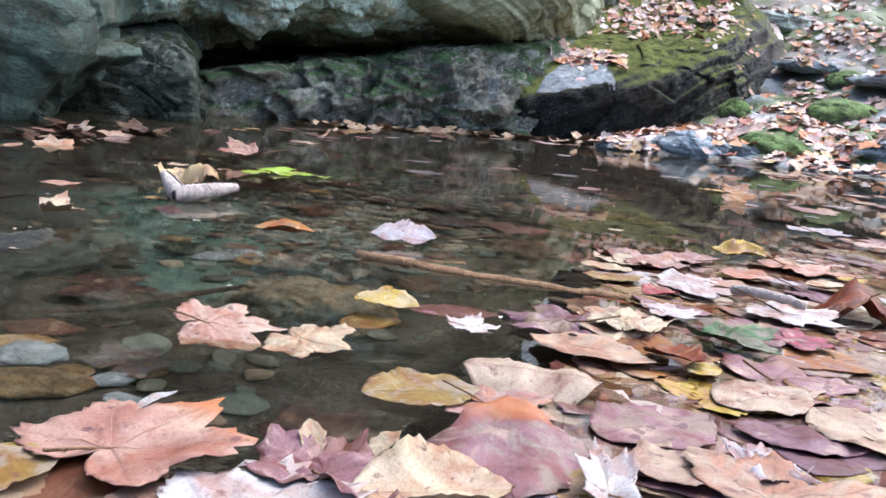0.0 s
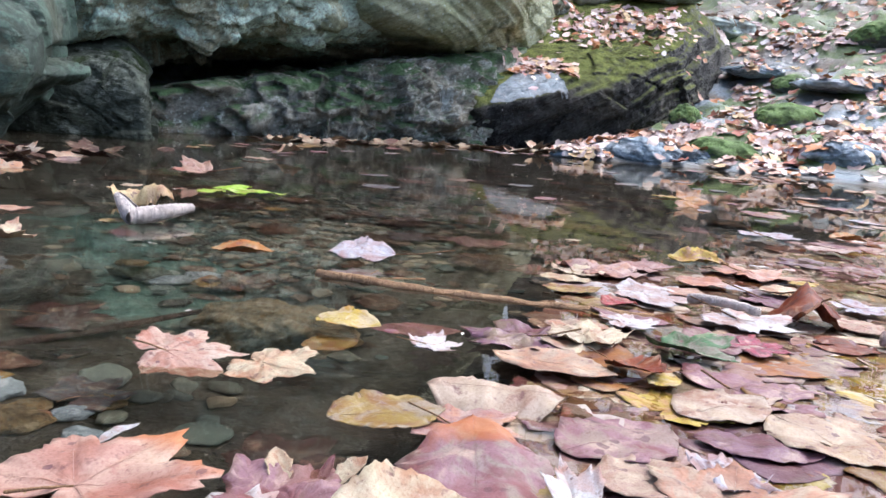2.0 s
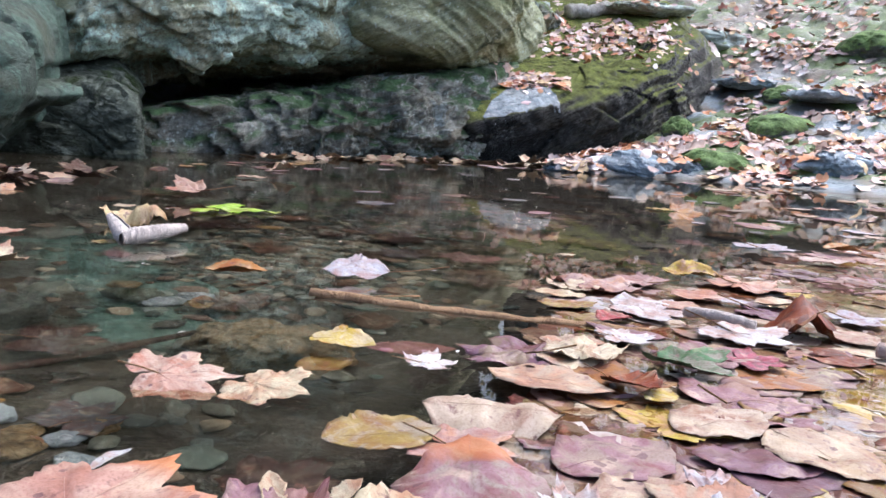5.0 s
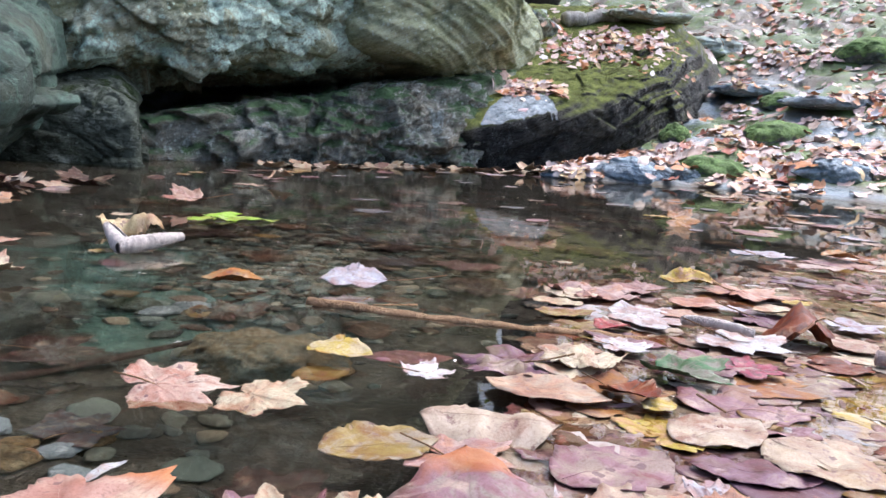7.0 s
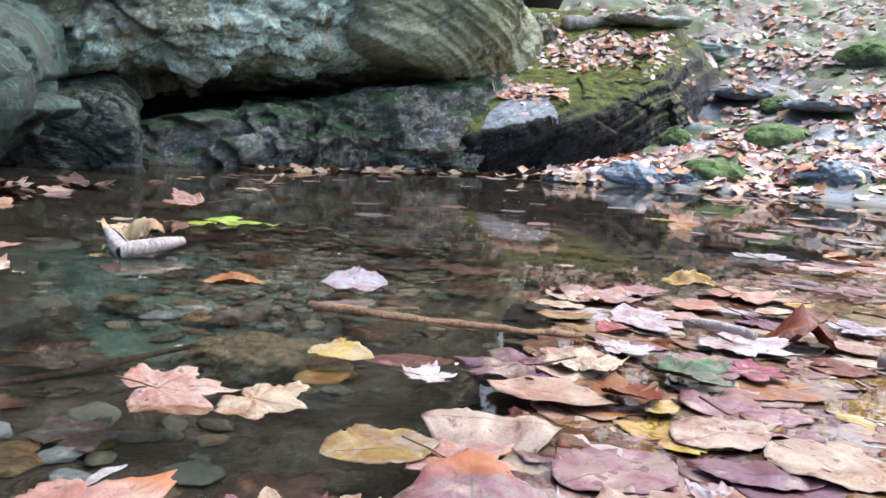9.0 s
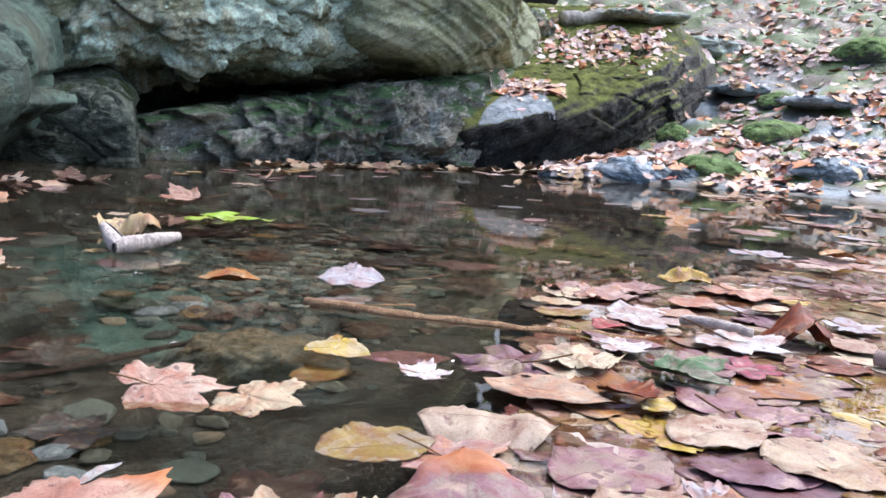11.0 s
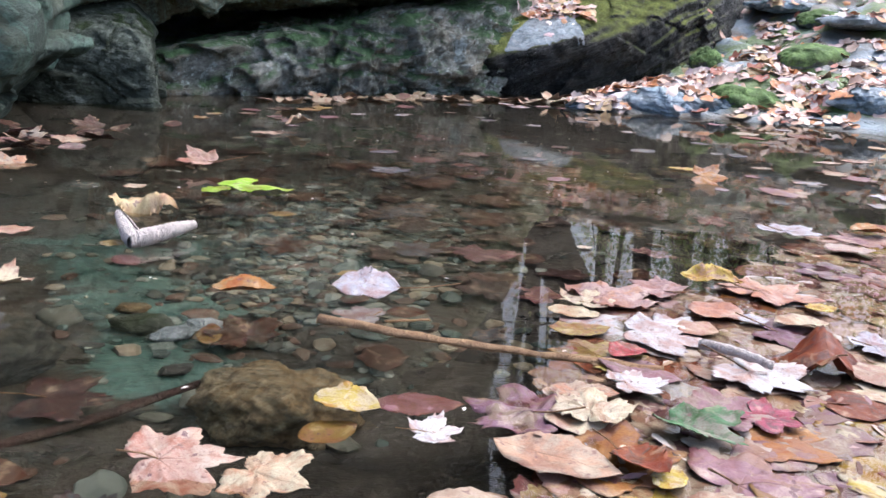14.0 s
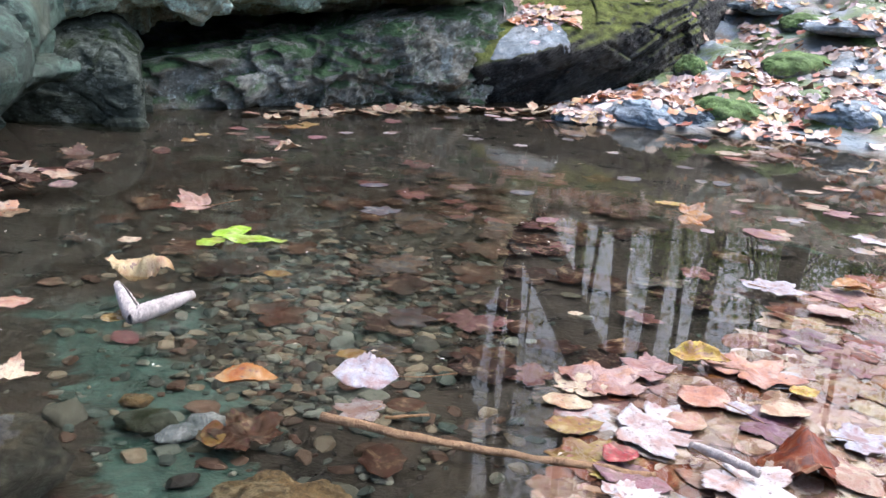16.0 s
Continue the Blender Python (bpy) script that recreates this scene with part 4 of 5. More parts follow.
def drift_edge(y):
    """Where the drift begins, from the open water."""
    return float(np.interp(y, [0.30, 0.44, 0.50, 0.62, 0.72, 0.84, 1.0, 1.2, 1.33, 1.45, 1.85, 2.1, 2.6], [-0.30, -0.22, 0.06, 0.15, 0.18, 0.17, 0.21, 0.27, 0.30, 0.50, 0.82, 1.15, 1.7]))


rnd = random.Random(11)
placed = 0
while placed < 270:
    y = rnd.triangular(0.32, 2.5, 0.6)
    x0 = drift_edge(y)
    x = rnd.uniform(x0, max(x0 + 0.1, 0.35 + y * 0.62))
    loose_leaf("drift_leaf", rnd, x, y, rnd.uniform(-0.003, 0.001), rnd.uniform(0.065, 0.14), DRIFT_COLOURS, 0.5, "in the drift on the water", "leaves in the drift")
    placed += 1

# small torn scraps and sodden blades between and under them
SHAPES = [leaf_points(k, random.Random(s), w, False) for k, s, w in (("oval", 1, 0.9), ("maple", 2, 0.9), ("maple", 3, 1.0), ("maple", 4, 1.1))]
sv, sf = [], []
for i in range(2000):
    y = rnd.triangular(0.30, 2.9, 0.8)
    x0 = drift_edge(y) + 0.02
    x = rnd.uniform(x0, max(x0 + 0.1, 0.4 + y * 0.66))
    pts, fs = rnd.choice(SHAPES)
    sz = rnd.uniform(0.03, 0.11)
    m = pose(x, y, rnd.uniform(-0.014, -0.007), rnd.gauss(0, 1.0), rnd.gauss(0, 1.2), rnd.uniform(0, 360))
    base = len(sv)
    sv += [m @ Vector((px * sz, py * sz, 0.4 * py * py * sz)) for px, py in pts]
    sf += [tuple(k + base for k in f) for f in fs]
tagged(mesh_object("drift_scraps", sv, sf, M_SODDEN), "sodden scraps of pink and brown leaves matted in the drift", "leaf litter", "", "stuff")

# leaves along the far water line and in the left-hand corner
for i in range(90):
    u = rnd.random() ** 0.8
    x = -0.75 + 1.35 * u + rnd.gauss(0, 0.03)
    y = float(np.interp(x, [-0.75, -0.44, 0.11, 0.45, 0.7], [3.75, 4.02, 4.35, 4.45, 4.45])) + rnd.gauss(-0.03, 0.06)
    loose_leaf("floating_leaf", rnd, x, y, rnd.uniform(0.0, 0.006), rnd.uniform(0.06, 0.11), ["cream", "tan", "cream", "salmon", "cream", "tan"], 13, "at the far water line", "leaves at the far water line")
for i in range(34):
    x, y = rnd.gauss(-1.08, 0.10), rnd.gauss(2.45, 0.22)
    loose_leaf("floating_leaf", rnd, x, y, rnd.uniform(0.0, 0.006), rnd.uniform(0.06, 0.11), ["mauve", "brown", "tan", "sodden", "brown"], 14, "in the sheltered corner of the pool", "leaves in the corner")
for i in range(14):
    loose_leaf("floating_leaf", rnd, rnd.uniform(-0.9, -0.3), rnd.uniform(3.0, 3.6), 0.001, rnd.uniform(0.05, 0.1), ["mauve", "brown", "lavender", "mustard"], 1, "floating on the pool", "leaves on the pool")
for i in range(36):
    x, y = rnd.uniform(-0.2, 1.5), rnd.uniform(2.2, 4.2)
    if x < 1.7 - 0.25 * y + 0.9:
        loose_leaf("floating_leaf", rnd, x, y, 0.001, rnd.uniform(0.04, 0.10), ["lavender", "mauve", "brown", "slate", "slate"], 1, "floating on the pool", "leaves on the pool")

for i in range(55):
    x, y = rnd.uniform(0.9, 2.5), rnd.triangular(2.2, 4.1, 2.3)
    if float(inland(x, y)) < -0.02:
        loose_leaf("floating_leaf", rnd, x, y, rnd.uniform(0.0, 0.004), rnd.uniform(0.06, 0.13), ["pink", "cream", "lavender", "tan", "rust", "salmon", "mauve"], 2, "floating by the wet bank", "leaves by the bank")

# ---- on the bed: sunken leaves, pebbles and stones ----
from mathutils.bvhtree import BVHTree
GROUND_TREE = BVHTree.FromPolygons([Vector(v) for v in gv], gf)


def drop(x, y):
    hit = GROUND_TREE.ray_cast(Vector((x, y, 5)), Vector((0, 0, -1)))
    return hit[0].z


def above(ob, x, y):
    """The height of a rock's upper side, or of the pool's bed where the rock is not."""
    hit, place, _, _ = ob.ray_cast(Vector((x, y, 5)), Vector((0, 0, -1)))
    return place.z if hit else -1.0


for i in range(175):
    x, y = rnd.gauss(0.24, 0.26), rnd.gauss(2.3, 0.42)
    if i > 135:
        x, y = rnd.uniform(-0.8, 0.3), rnd.uniform(0.85, 3.2)
    loose_leaf("sunken_leaf", rnd, x, y, drop(x, y) + rnd.uniform(0.008, 0.035), rnd.uniform(0.06, 0.13), ["dark", "sodden", "slate", "dark", "brown", "sodden", "mauve"], 6, "sunk on the bed of the pool", "sunken leaves")


def pebble_shape(seed, n=6):
    d, faces = cube_sphere(n)
    r = random.Random(seed)
    s = Vector((1.25, r.uniform(0.7, 1.1), r.uniform(0.35, 0.55)))
    out = []
    cuts = [(Vector((r.gauss(0, 1), r.gauss(0, 1), r.gauss(0, 1))).normalized(), r.uniform(0.5, 0.8)) for _ in range(7)]
    for q in d:
        v = Vector(q)
        for nrm, reach in cuts:
            v -= nrm * max(0.0, v.dot(nrm) - reach)
        k = 1 + 0.22 * noise.noise(v * 1.4 + Vector((seed * 3.3, 0, 0))) + 0.08 * noise.noise(v * 3.5 + Vector((0, seed * 2.1, 0)))
        out.append(Vector((v.x * s.x, v.y * s.y, v.z * s.z)) * k * 0.5)
    me = bpy.data.meshes.new("pebble")
    me.from_pydata(out, [], faces)
    me.materials.append(M_PEBBLE)
    me.polygons.foreach_set("use_smooth", [True] * len(me.polygons))
    return me


PEBBLES = [pebble_shape(i) for i in range(12)]
for i in range(300):
    if i < 215:
        x, y = rnd.gauss(-0.16, 0.11), rnd.gauss(1.56, 0.23)
    elif i < 258:
        x, y = rnd.uniform(-0.5, -0.1), rnd.uniform(0.5, 0.8)
    else:
        x, y = rnd.uniform(-0.9, 0.5), rnd.uniform(0.5, 3.0)
    s = rnd.uniform(0.014, 0.036) * (1.9 if i % 9 == 0 else 1)
    ob = new("pebble", PEBBLES[i % 12])
    ob.parent = ground
    ob.matrix_basis = pose(x, y, drop(x, y) + s * 0.12, rnd.gauss(0, 12), rnd.gauss(0, 12), rnd.uniform(0, 360)) @ Matrix.Diagonal((s, s, s, 1))


M_GRAVEL = litter_material("mixed_bed_gravel", [(0.055, 0.08, 0.07), (0.10, 0.105, 0.08), (0.03, 0.03, 0.027), (0.17, 0.19, 0.165), (0.075, 0.05, 0.036), (0.20, 0.18, 0.13), (0.04, 0.055, 0.05), (0.085, 0.06, 0.045)], 0.5)


def gravel():
    """Angular pebbles past counting, heaped on the middle of the bed."""
    r = random.Random(41)
    verts, faces = [], []
    shapes = []
    for k in range(10):
        d, f = cube_sphere(3)
        cuts = [(Vector((r.gauss(0, 1), r.gauss(0, 1), r.gauss(0, 1))).normalized(), r.uniform(0.40, 0.75)) for _ in range(6)]
        pts = []
        for q in d:
            v = Vector(q)
            for nrm, reach in cuts:
                v -= nrm * max(0.0, v.dot(nrm) - reach)
            pts.append(Vector((v.x * 0.65, v.y * 0.5, v.z * 0.32)))
        shapes.append((pts, f))
    for k in range(2300):
        if k < 1500:
            x, y = r.gauss(-0.16, 0.15), r.gauss(1.78, 0.30)
        else:
            x, y = r.gauss(-0.15, 0.36), r.uniform(1.1, 3.6)
        pts, f = r.choice(shapes)
        size = 0.010 + 0.034 * r.random() ** 2.2
        m = pose(x, y, drop(x, y) + size * r.uniform(0.0, 0.25), r.gauss(0, 16), r.gauss(0, 16), r.uniform(0, 360))
        base = len(verts)
        verts += [m @ (q * size) for q in pts]
        faces += [tuple(i + base for i in q) for q in f]
    return tagged(mesh_object("bed_gravel", verts, faces, M_GRAVEL, smooth=False), "mixed grey, teal and brown gravel on the pool's bed", "gravel", "", "stuff")


gravel()


def stone(name, x, y, z, sx, sy, sz, rot, mat, label, seed, n=28, rough=0.17):
    d, faces = cube_sphere(n)
    m = pose(x, y, z, 0, 0, rot)
    verts = []
    for q in d:
        v = Vector(q)
        f = (abs(v.x) ** 2.1 + abs(v.y) ** 2.1 + abs(v.z) ** 2.1) ** (-1 / 2.1)
        k = f * (1 + rough * 1.6 * noise.fractal(Vector((v.x * sx, v.y * sy, v.z * sz)) * (1.5 / max(sx, sy)) + Vector((seed * 5.1, seed, 0)), 0.9, 2.1, 5))
        verts.append(Vector((v.x * sx, v.y * sy, v.z * sz)) * k)
    ob = mesh_object(name, verts, faces, mat)
    ob.matrix_basis = m
    return tagged(ob, label, "stone")


stone("sunken_rock", -0.104, 0.990, -0.092, 0.088, 0.080, 0.080, 12, M_SUBROCK, "brown silted rock lying under water on the bed", 1)
stone("sunken_rock", -0.52, 0.98, -0.085, 0.105, 0.20, 0.078, 12, M_BEDROCK, "rough greenish rock under water near the surface", 2, 48, 0.34)
for x, y, sx, sy, sz, rot, mat, label, sd, rg in (
        (-0.307, 0.729, 0.034, 0.027, 0.020, 20, M_SLATE, "pale teal stone lying under shallow water", 3, 0.17),
        (-0.284, 0.660, 0.060, 0.030, 0.018, 8, M_SUBROCK, "flat olive stone under shallow water", 4, 0.17),
        (-0.237, 0.680, 0.014, 0.013, 0.012, 0, M_NUT, "round smooth brown nut under shallow water", 5, 0.03),
        (-0.214, 0.694, 0.018, 0.014, 0.010, 30, M_SLATE, "small blue-grey stone under shallow water", 6, 0.17),
        (-0.200, 0.735, 0.022, 0.018, 0.012, 70, M_SUBROCK, "small olive stone under shallow water", 7, 0.17),
        (-0.255, 0.705, 0.020, 0.014, 0.010, 50, M_SUBROCK, "small brown stone under shallow water", 8, 0.17),
        (-0.330, 0.650, 0.030, 0.022, 0.016, 10, M_SUBROCK, "brown stone under shallow water", 9, 0.17),
        (-0.185, 0.650, 0.018, 0.014, 0.010, -20, M_SLATE, "dark teal stone under shallow water", 10, 0.17),
        (-0.354, 1.255, 0.045, 0.030, 0.026, -10, M_SMALL, "dark angular stone lying on the bed", 31, 0.2),
        (-0.300, 1.225, 0.030, 0.022, 0.018, 40, M_SLATE, "blue-grey stone lying on the bed", 32, 0.17),
        (-0.265, 1.270, 0.034, 0.026, 0.018, -30, M_SLATE, "teal stone lying on the bed", 33, 0.17),
        (-0.395, 1.330, 0.026, 0.020, 0.016, 15, M_SUBROCK, "small brown stone lying on the bed", 34, 0.17)):
    stone("sunken_stone", x, y, drop(x, y) + sz * 0.55, sx, sy, sz, rot, mat, label, sd, 14, rg)
UNDER = "lying sunk in the pool"
leaf("maple", "slate", -0.215, 0.742, 0.080, 70, drop(-0.215, 0.742) + 0.020, edge=0.4, where=UNDER, group="sunken leaves")
leaf("oval", "mustard", -0.318, 0.745, 0.060, 20, drop(-0.318, 0.745) + 0.030, 1.1, where=UNDER, group="sunken leaves")
leaf("oval", "brown", -0.326, 0.790, 0.070, 5, drop(-0.326, 0.790) + 0.030, 1.3, where=UNDER, group="sunken leaves")
leaf("maple", "sodden", -0.244, 1.726, 0.120, 30, drop(-0.244, 1.726) + 0.030, edge=0.3, where=UNDER, group="sunken leaves")
leaf("maple", "sodden", -0.205, 1.230, 0.110, 120, drop(-0.205, 1.230) + 0.040, edge=0.8, wrinkle=0.10, where=UNDER, group="sunken leaves")
leaf("oval", "mustard", -0.245, 1.215, 0.075, 100, drop(-0.245, 1.215) + 0.035, 0.8, where=UNDER, group="sunken leaves")
leaf("maple", "dark", -0.330, 0.960, 0.110, 10, drop(-0.330, 0.960) + 0.030, edge=0.5, where=UNDER, group="sunken leaves")

# ---- stones and moss cushions of the right-hand bank ----
for name, x, y, sx, sy, sz, rot, mat, label, sd in (
        ("bank_stone", 0.66, 4.25, 0.12, 0.09, 0.055, 10, M_SLATE, "blue-grey wet stone at the water's edge", 11),
        ("bank_stone", 0.99, 4.28, 0.17, 0.13, 0.075, -15, M_SLATE, "blue-grey wet rock with a trickle at the water's edge", 12),
        ("bank_stone", 1.22, 4.34, 0.10, 0.09, 0.05, 25, M_SLATE, "small blue-grey wet stone at the water's edge", 26),
        ("bank_stone", 1.95, 4.35, 0.22, 0.16, 0.06, 15, M_SLATE, "low wet slate among fallen leaves", 27),
        ("bank_stone", 2.45, 5.65, 0.40, 0.25, 0.05, 35, M_SLATE, "sloping wet slate sheeted with water", 28),
        ("bank_stone", 2.15, 6.35, 0.30, 0.22, 0.045, 30, M_SLATE, "sloping wet slate sheeted with water", 29),
        ("moss_stone", 1.40, 4.42, 0.165, 0.15, 0.085, 20, M_MOSSY, "low stone under a deep green moss cushion", 13),
        ("moss_stone", 1.34, 5.00, 0.085, 0.08, 0.09, 0, M_MOSSY, "small moss-covered stone among fallen leaves", 14),
        ("moss_stone", 1.98, 5.15, 0.30, 0.15, 0.085, 42, M_MOSSY, "sloping stone under green moss", 15),
        ("moss_stone", 2.30, 6.02, 0.20, 0.13, 0.08, 30, M_MOSSY, "sloping stone under green moss", 16),
        ("moss_stone", 3.05, 6.50, 0.30, 0.24, 0.12, 60, M_MOSSY, "mossy stone in the stream's cleft", 20),
        ("back_stone", 0.60, 6.25, 0.17, 0.14, 0.13, 10, M_BACK, "pale stone block beside the stream above the pool", 22),
        ("back_stone", 1.42, 6.55, 0.34, 0.24, 0.05, 20, M_BACK, "pale lichened flat rock on top of the slab", 25),
        ("back_stone", 0.75, 7.6, 0.40, 0.35, 0.17, 10, M_BACK, "pale stone block beside the stream above the pool", 30),
        ("back_stone", 1.95, 7.5, 0.5, 0.35, 0.10, 25, M_BACK, "pale flat rock above the pool", 23)):
    foot = max(drop(x, y), above(slab, x, y))
    stone(name, x, y, foot + (0.03 if name == "back_stone" else -sz * (0.3 if name == "moss_stone" else 0.10)), sx, sy, sz, rot, mat, label, sd, 36, 0.13 if name == "moss_stone" else 0.24)


def log(points, radius):
    """A weathered log with a ragged, sawn-off end."""
    bm = bmesh.new()
    dense = [Vector(points[0]).lerp(Vector(points[1]), k / 14) + Vector((0, 0, 0.012 * math.sin(k * 0.9))) for k in range(15)]
    tube(bm, dense, [radius * (1 - 0.02 * k) * (1 + 0.10 * math.sin(k * 2.3)) for k in range(15)], 14)
    root = new("fallen_log", None)
    part("trunk", bm, M_LOG, root)
    return tagged(root, "short grey weathered log lying across the slab", "log")


log(((0.84, 6.42, above(slab, 0.84, 6.42) + 0.035), (1.27, 6.58, above(slab, 1.27, 6.58) + 0.04)), 0.055)

# ---- litter on the banks ----
solids = [ground, slab, ledge] + [o for o in scene.objects if o.name.startswith(("bank_stone", "back_stone"))]
lv, lf = [], []
for o in solids:
    base = len(lv)
    lv += [o.matrix_basis @ v.co for v in o.data.vertices]
    lf += [tuple(i + base for i in p.vertices) for p in o.data.polygons]
BANK_TREE = BVHTree.FromPolygons(lv, lf)


def litter(name, count, pick, size, lift, label, seed, mat):
    """Fallen leaves over the bank, one sheet of many small curled blades."""
    r = random.Random(seed)
    verts, faces = [], []
    while count > 0:
        x, y, keep = pick(r)
        if not keep:
            continue
        hit, nrm, _, _ = BANK_TREE.ray_cast(Vector((x, y, 6)), Vector((0, 0, -1)))
        if hit is None or hit.z < 0.004 or nrm.z < 0.35:
            count -= 0.05
            continue
        count -= 1
        pts, fs = r.choice(SHAPES)
        s = r.uniform(*size)
        q = nrm.to_track_quat("Z", "Y").to_matrix().to_4x4()
        m = Matrix.Translation(hit + nrm * r.uniform(0.003, lift)) @ q @ pose(0, 0, 0, r.gauss(0, 9), r.gauss(0, 9), r.uniform(0, 360))
        cup, bend = r.uniform(-0.9, 1.1), r.uniform(-0.5, 0.7)
        base = len(verts)
        for px, py in pts:
            verts.append(m @ Vector((px * s, py * s, (cup * py * py + bend * px * px) * s)))
        faces += [tuple(i + base for i in f) for f in fs]
    ob = mesh_object(name, verts, faces, mat)
    return tagged(ob, label, "leaf litter", "", "stuff")


CLUMPS = ((1.09, 4.72, 0.10), (1.27, 4.80, 0.10), (1.55, 5.25, 0.13), (1.76, 5.66, 0.14), (1.92, 6.04, 0.15), (1.70, 4.45, 0.11), (1.66, 4.75, 0.10), (2.19, 4.80, 0.20),
          (2.22, 4.45, 0.18), (2.45, 5.20, 0.16), (2.75, 5.50, 0.22), (2.36, 6.80, 0.20), (2.62, 7.04, 0.22), (2.87, 6.60, 0.18), (1.10, 4.50, 0.12), (0.62, 4.15, 0.08),
          (0.85, 4.62, 0.08), (1.65, 7.9, 0.35), (2.5, 4.2, 0.25), (3.2, 5.9, 0.25), (1.5, 4.15, 0.12))


def near_bank(r):
    """Leaves gather in drifts between the stones; few lie on the bare wet slate."""
    if r.random() < 0.72:
        x, y, w = r.choice(CLUMPS)
        x, y = r.gauss(x, w), r.gauss(y, w * 0.8)
    else:
        x, y = r.uniform(0.55, 4.2), r.uniform(3.9, 8.6)
    on_slab = x < 1.9 and 4.80 + 0.62 * (x - 0.5) < y < 7.0
    return x, y, not on_slab


def slab_top(r):
    x, y = r.gauss(1.08, 0.26), r.gauss(5.98, 0.20)
    y += (x - 1.08) * 0.15
    if r.random() < 0.16:
        x, y = r.gauss(0.50, 0.11), r.gauss(5.08, 0.09)
    elif r.random() < 0.12:
        x, y = r.uniform(0.2, 1.8), r.uniform(4.9, 7.0)
    return x, y, True


def far_bank(r):
    x, y = r.uniform(-1, 9), r.uniform(7.2, 16)
    d = noise.noise(Vector((x * 0.8, y * 0.8, 5)))
    return x, y, d > 0.05 + r.uniform(-0.3, 0.2)


litter("bank_litter", 2300, near_bank, (0.04, 0.10), 0.012, "fallen pink, tan and rust leaves lying in drifts on the wet bank", 21, M_LITTER)
litter("slab_litter", 640, slab_top, (0.03, 0.08), 0.012, "fallen tan leaves lying on the mossy slab", 22, M_LITTER)
litter("hill_litter", 3800, far_bank, (0.05, 0.10), 0.02, "fallen leaves covering the wooded slope", 23, M_LITTER)

# ---- the falls over the lip of the slab ----
def falls():
    root = new("waterfall")
    tagged(root, "thin film of water dripping over the slab's lip", "waterfall")
    r = random.Random(3)
    tree = BVHTree.FromPolygons([v.co.copy() for v in slab.data.vertices], [tuple(q.vertices) for q in slab.data.polygons])
    columns = []
    for j in range(41):
        w = j / 40
        x = 0.24 + 0.42 * w
        y = next(a for a in np.arange(4.30, 5.6, 0.004) if (tree.ray_cast(Vector((x, float(a), 2)), Vector((0, 0, -1)))[0] or Vector()).z > 0.20)
        columns.append((x, float(y)))
    rows = []
    for i in range(31):
        row = []
        for j in range(41):
            w = j / 40
            x, y = columns[j]
            mean = sum(q[1] for q in columns[max(0, j - 4):j + 5]) / len(columns[max(0, j - 4):j + 5])
            reach = (0.10 + 0.20 * math.sin(math.pi * w) ** 0.7) * (1 + 0.25 * noise.noise(Vector((w * 5, 2, 0))))
            x, y = x - 0.08 * (i / 30) * (w - 0.4), max(y, mean) + 0.004 + reach * i / 30
            hit = tree.ray_cast(Vector((x, y, 2)), Vector((0, 0, -1)))[0]
            row.append(None if hit is None else hit + Vector((0, 0, 0.006 + 0.002 * math.sin(x * 60 + y * 45))))
        rows.append(row)
    bm = bmesh.new()
    made = [[None if q is None else bm.verts.new(q) for q in row] for row in rows]
    for a, b in zip(made, made[1:]):
        for k in range(40):
            quad = [a[k], a[k + 1], b[k + 1], b[k]]
            if all(quad) and max(q.co.z for q in quad) - min(q.co.z for q in quad) < 0.09:
                bm.faces.new(quad)
    part("film", bm, M_LIP, root, "sheet of running water with the sky's reflection in its pale blue colour")
    for k in range(7):
        x = 0.31 + 0.016 * k + r.uniform(-0.006, 0.006)
        top, y = r.uniform(0.17, 0.24), 4.61 + 0.52 * (x - 0.33) + r.uniform(-0.01, 0.01)
        bm = bmesh.new()
        w = r.uniform(0.0012, 0.003)
        ln = r.uniform(0.10, 0.22)
        tube(bm, [(x, y, top), (x + r.uniform(-0.004, 0.004), y - 0.006, top - ln * 0.5), (x, y - 0.01, max(-0.005, top - ln))], [w, w * 0.7, w * 1.1], 6)
        part("drip", bm, M_FALLS, root)
    return root


falls()

# ---- small flakes drifting on the surface ----
fv, ff = [], []
for i in range(140):
    x, y = rnd.uniform(-1.0, 0.6), rnd.uniform(0.6, 3.9)
    m = pose(x, y, 0.0015, 0, 0, rnd.uniform(0, 360))
    w = rnd.uniform(0.002, 0.006)
    base = len(fv)
    fv += [m @ Vector(q) for q in ((-w, 0, 0), (0, -w * 0.5, 0.001), (w * 1.4, 0, 0), (0, w * 0.6, 0.001))]
    ff.append((base, base + 1, base + 2, base + 3))
tagged(mesh_object("surface_flakes", fv, ff, M_FLAKES), "tiny pale flakes of debris floating on the pool", "debris", "", "stuff")

# ---- twigs ----
def twig(name, points, radii, mat, label):
    bm = bmesh.new()
    dense = []
    for (a, b) in zip(points, points[1:]):
        for k in range(5):
            dense.append(Vector(a).lerp(Vector(b), k / 5) + Vector((0, random.uniform(-1, 1), random.uniform(-1, 1))) * radii[0] * 0.25)
    dense.append(Vector(points[-1]))
    rr = [radii[0] + (radii[1] - radii[0]) * i / (len(dense) - 1) for i in range(len(dense))]
    tube(bm, dense, [q * random.uniform(0.88, 1.12) for q in rr], 9)
    me = bpy.data.meshes.new(name)
    bm.to_mesh(me)
    bm.free()
    me.materials.append(mat)
    me.polygons.foreach_set("use_smooth", [True] * len(me.polygons))
    return tagged(new(name, me), label, "twig")


